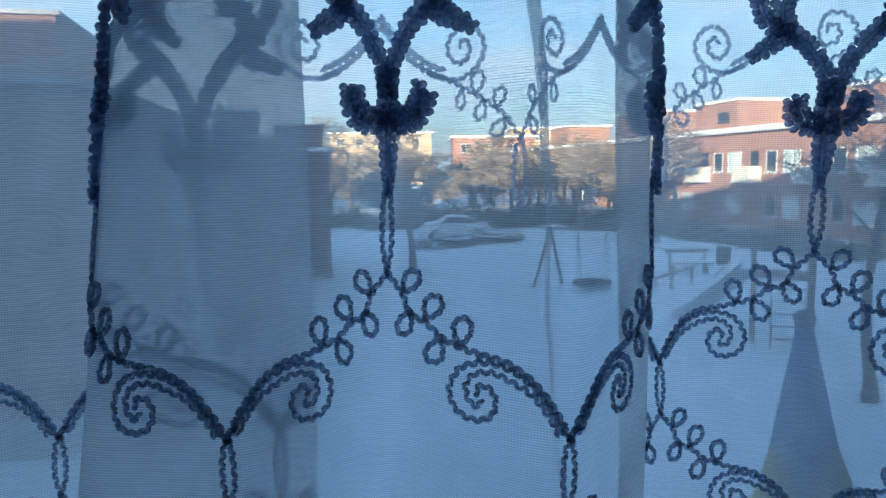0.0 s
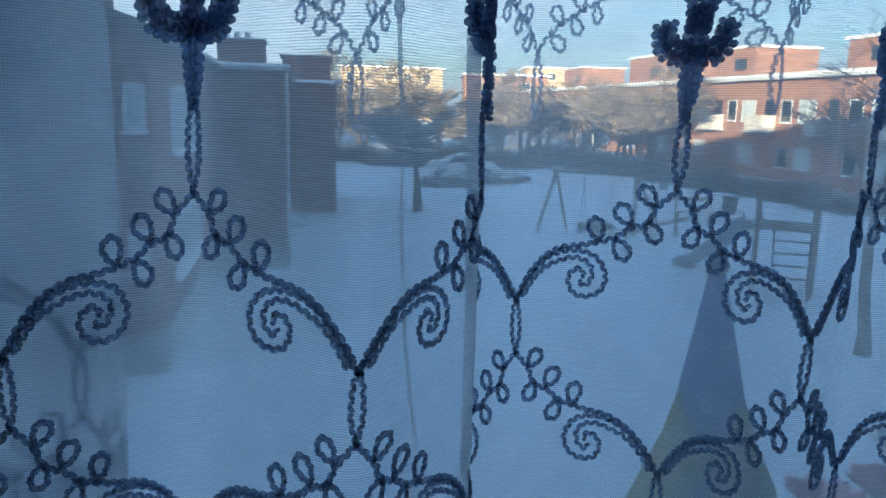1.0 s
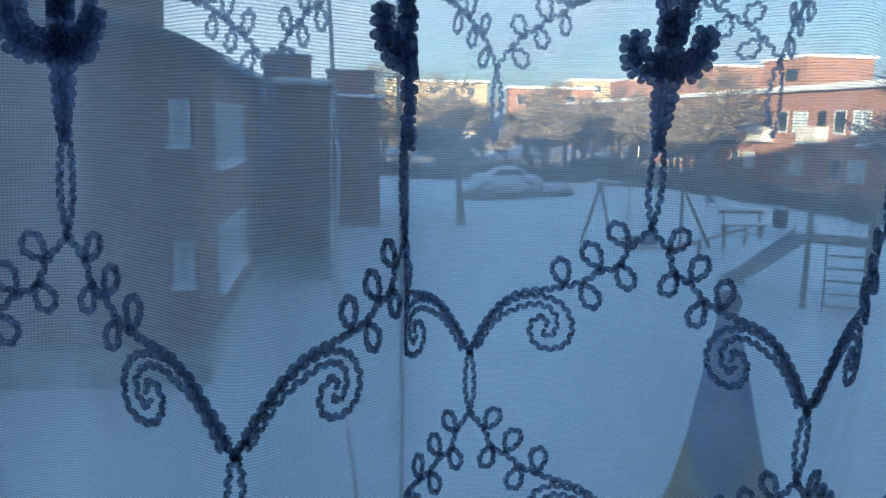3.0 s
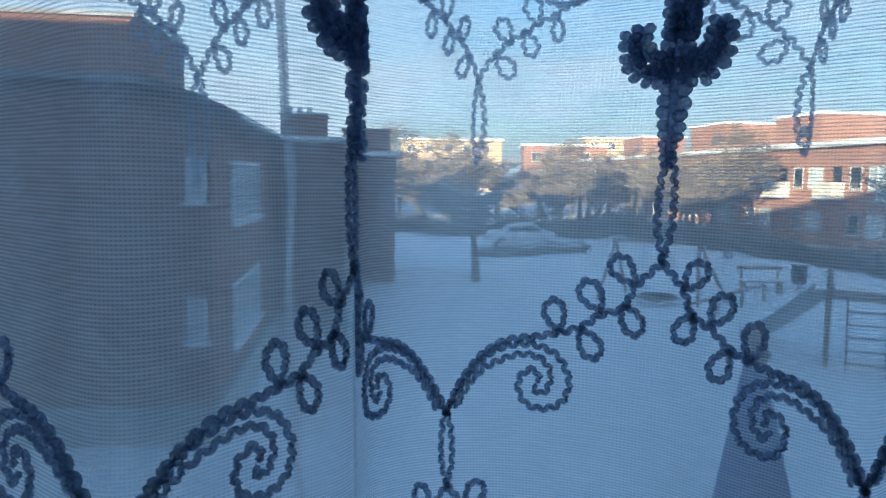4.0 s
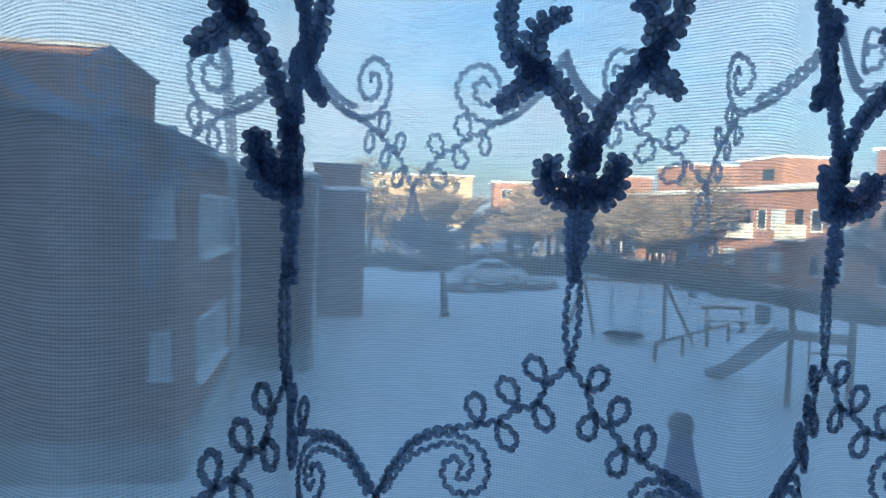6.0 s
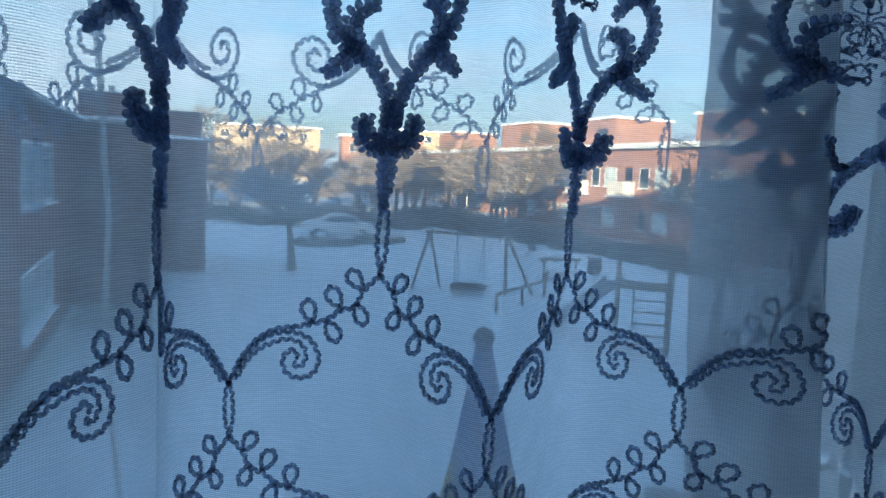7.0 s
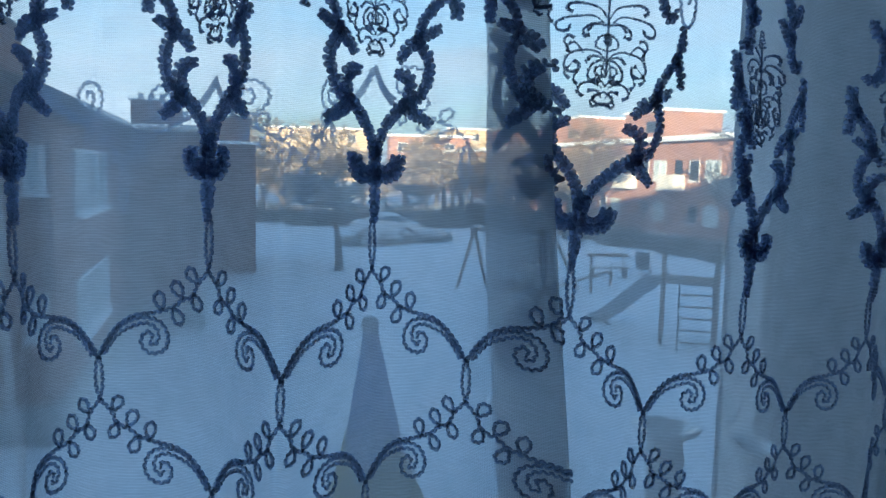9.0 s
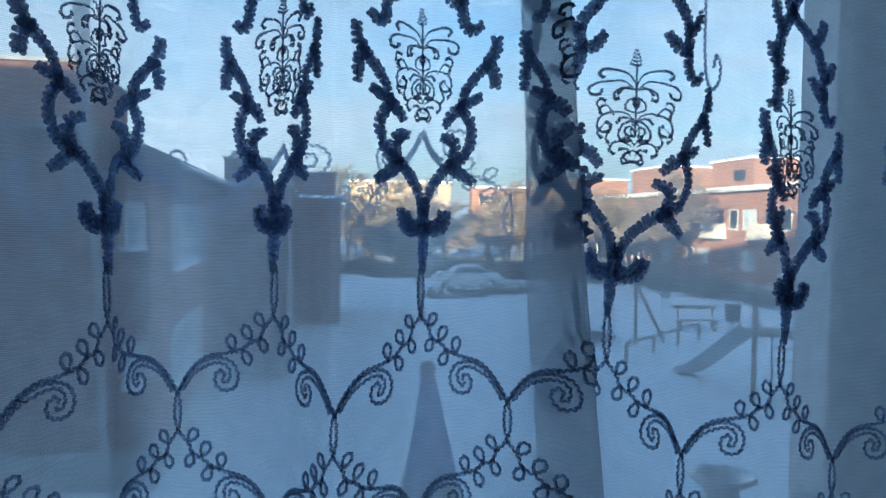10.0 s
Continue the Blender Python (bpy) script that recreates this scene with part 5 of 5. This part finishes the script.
# pale cords: ribbon, scroll, sprig and pendant between the columns, right half
PALE_RIBBON = [(0.0, 0.163), (0.06, 0.156), (0.15, 0.147), (0.25, 0.140), (0.34, 0.135), (0.46, 0.131)]
PALE_CURL = [(0.34, 0.134), (0.50, 0.1305), (0.64, 0.1325), (0.74, 0.141), (0.765, 0.152), (0.70, 0.162), (0.59, 0.1635), (0.50, 0.156), (0.49, 0.147), (0.56, 0.141), (0.65, 0.144), (0.665, 0.152), (0.61, 0.156), (0.575, 0.151)]
PALE_SPRIG = [(0.46, 0.131), (0.60, 0.126), (0.72, 0.119), (0.82, 0.112), (0.92, 0.103), (1.0, 0.090)]
PALE_LEAVES = [((0.60, 0.125), (0.58, 0.112)), ((0.70, 0.120), (0.735, 0.134)), ((0.76, 0.116), (0.72, 0.104)), ((0.84, 0.110), (0.89, 0.122)), ((0.91, 0.103), (0.82, 0.093))]
COLUMNS = [*range(-8, 9, 2), *(k + TUCK for k in range(8, 15, 2))]


def curtain():
    c = thing("curtain", "sheer blue-white curtain with dark navy corded and chenille scroll embroidery", "curtain", at=HOUSE @ Vector((0.3, 0.70, 3.45)))
    me = Geo()
    ulist = []
    for i in range(len(PLAN) - 1):
        n = 10 if us[i + 1] - us[i] > 0.3 else 6
        ulist += [us[i] + (us[i + 1] - us[i]) * k / n for k in range(n)]
    ulist.append(us[-1])
    vs = [-0.70 + 0.025 * i for i in range(61)]
    for v in vs:
        for u in ulist:
            me.v.append(tuple(cloth(u, v)))
    w = len(ulist)
    for j in range(len(vs) - 1):
        for i in range(w - 1):
            me.f.append((j * w + i, j * w + i + 1, (j + 1) * w + i + 1, (j + 1) * w + i))
    ob = part("sheer_cloth", me, "sheer", c, "sheer open-weave cloth", smooth=True)
    lay = ob.data.uv_layers.new(name="weave")
    flat = [(ulist[k % w] * HALF, vs[k // w]) for k in range(len(me.v))]
    for loop in ob.data.loops:
        lay.data[loop.index].uv = flat[loop.vertex_index]
    # added strip: its denser weave stands in for a deep fold's bright edge
    strip_geo = Geo()
    for k in range(41):
        v = -0.70 + 0.0366 * k
        for dx, dy in ((-0.0012, -0.024), (0.0010, -0.008), (-0.0008, 0.008), (0.0012, 0.024)):
            strip_geo.v.append(tuple(HOUSE @ Vector((0.260 + dx - 0.05 * v + 0.0022 * math.sin(23 * v) + 0.0012 * math.sin(61 * v), 0.776 + dy * min(1.0, 0.35 + max(0.0, 2.4 * v)), FORK_Z + v))))
    for k in range(40):
        for j in range(3):
            strip_geo.f.append((k * 4 + j, k * 4 + j + 1, k * 4 + j + 5, k * 4 + j + 4))
    tp = part("fold_strip", strip_geo, "sheer_dense", c, "narrow denser sheer strip standing in for a pale fold edge", smooth=True)
    lay = tp.data.uv_layers.new(name="weave")
    for loop in tp.data.loops:
        lay.data[loop.index].uv = (0.007 * (loop.vertex_index % 4), 0.0366 * (loop.vertex_index // 4))
    rng = random.Random(2)
    for col in COLUMNS:
        g = Geo()
        chenille(g, [(0, 0.044), (0, 0.053), (0, 0.063), (0, 0.088), (0, 0.114)], col, (0.006, 0.012, 0.0155, 0.016, 0.014), rng, 0.0058)
        part("chenille_stem", g, "chenille", c, "fat navy chenille stem", smooth=True)
        for pts, widths in TREE:
            for s in (-1, 1):
                g = Geo()
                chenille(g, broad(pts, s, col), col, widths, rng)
                part("chenille_branch", g, "chenille", c, "fat navy chenille branch", smooth=True)
        g = Geo()
        stem(g, col, 0.0, 0.052, 0.0014, 0.034)
        part("stem_cord", g, "cord", c, smooth=True)
        vine_row(c, col, 0.0)
        g = Geo()
        for pts in PALM:
            for s in (-1, 1):
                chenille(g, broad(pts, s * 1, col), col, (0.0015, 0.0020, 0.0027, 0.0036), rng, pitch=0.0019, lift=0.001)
        cord(g, [(0, 0.215), (0, 0.24), (0, 0.262), (0, 0.283)], col, 0.0010, amp=0.0006, wave=0.003)
        for k in range(5):
            chenille(g, [(-0.055 + 0.010 * k, 0.2835 + 0.0032 * k), (0, 0.2815 + 0.0034 * k), (0.055 - 0.010 * k, 0.2835 + 0.0032 * k)], col, (0.0022, 0.0022), rng, pitch=0.002, lift=0.001)
        part("palmette", g, "cord", c, "fine thread palmette")
        for s in (-1, 1) if 0 <= col < 8 else ():
            for nm, pts, r in (("pale_ribbon", mirror(PALE_RIBBON, s), 0.0016), ("pale_ribbon", [(a, v + 0.0050) for a, v in mirror(PALE_RIBBON, s)], 0.0016),
                               ("pale_scroll", mirror(PALE_CURL, s), 0.0013), ("pale_sprig", mirror(PALE_SPRIG, s), 0.0012)):
                if nm == "pale_sprig" and col + s < 0:
                    continue
                g = Geo()
                cord(g, pts, col, r, ground=flounce)
                part(nm, g, "cord_pale", c, smooth=True)
            for root, tip in PALE_LEAVES if col + s > 0 else ():
                r1, t1 = mirror((root, tip), s)
                g = Geo()
                leaf_loop(g, r1, t1, col, 0.0011, ground=flounce)
                if g.v:
                    part("pale_leaf_loop", g, "cord_pale", c, smooth=True)
        if col == 8 + TUCK:
            g = Geo()
            cord(g, [(0.78, 0.36), (0.79, 0.31), (0.83, 0.283), (0.93, 0.272), (1.03, 0.281), (1.05, 0.298), (0.985, 0.304), (0.955, 0.292)], col, 0.0014)
            part("pale_scroll", g, "cord_pale", c, smooth=True)
        if not 0 <= col < 8:
            continue
        g = Geo()
        stem(g, col + 1, 0.046, 0.090, 0.0012, 0.040, flounce)
        part("pale_pendant", g, "cord_pale", c, "pale blue corded pendant", smooth=True)
    for row in range(1, 5):
        for col in [6 + TUCK] + COLUMNS:
            k = col + (row % 2)
            if k in (9, 6 + TUCK):
                continue
            g = Geo()
            stem(g, k, -ROW * row, -ROW * row + 0.039, 0.0013, 0.034)
            part("stem_cord", g, "cord", c, smooth=True)
            vine_row(c, k, -ROW * row)
    # the column inside the pleat
    for row in range(0, 5):
        for k in (7, 9) if row % 2 else (8,):
            g = Geo()
            stem(g, k, -ROW * row, -ROW * row + 0.050, 0.0013, 0.034, tucked)
            part("stem_cord", g, "cord", c, smooth=True)
            vine_row(c, k, -ROW * row, tucked)
    for pts, widths in TREE:
        for s in (-1, 1):
            g = Geo()
            chenille(g, mirror(pts, s), 8, widths, rng, ground=tucked)
            part("chenille_branch", g, "chenille", c, "fat navy chenille branch", smooth=True)


curtain()
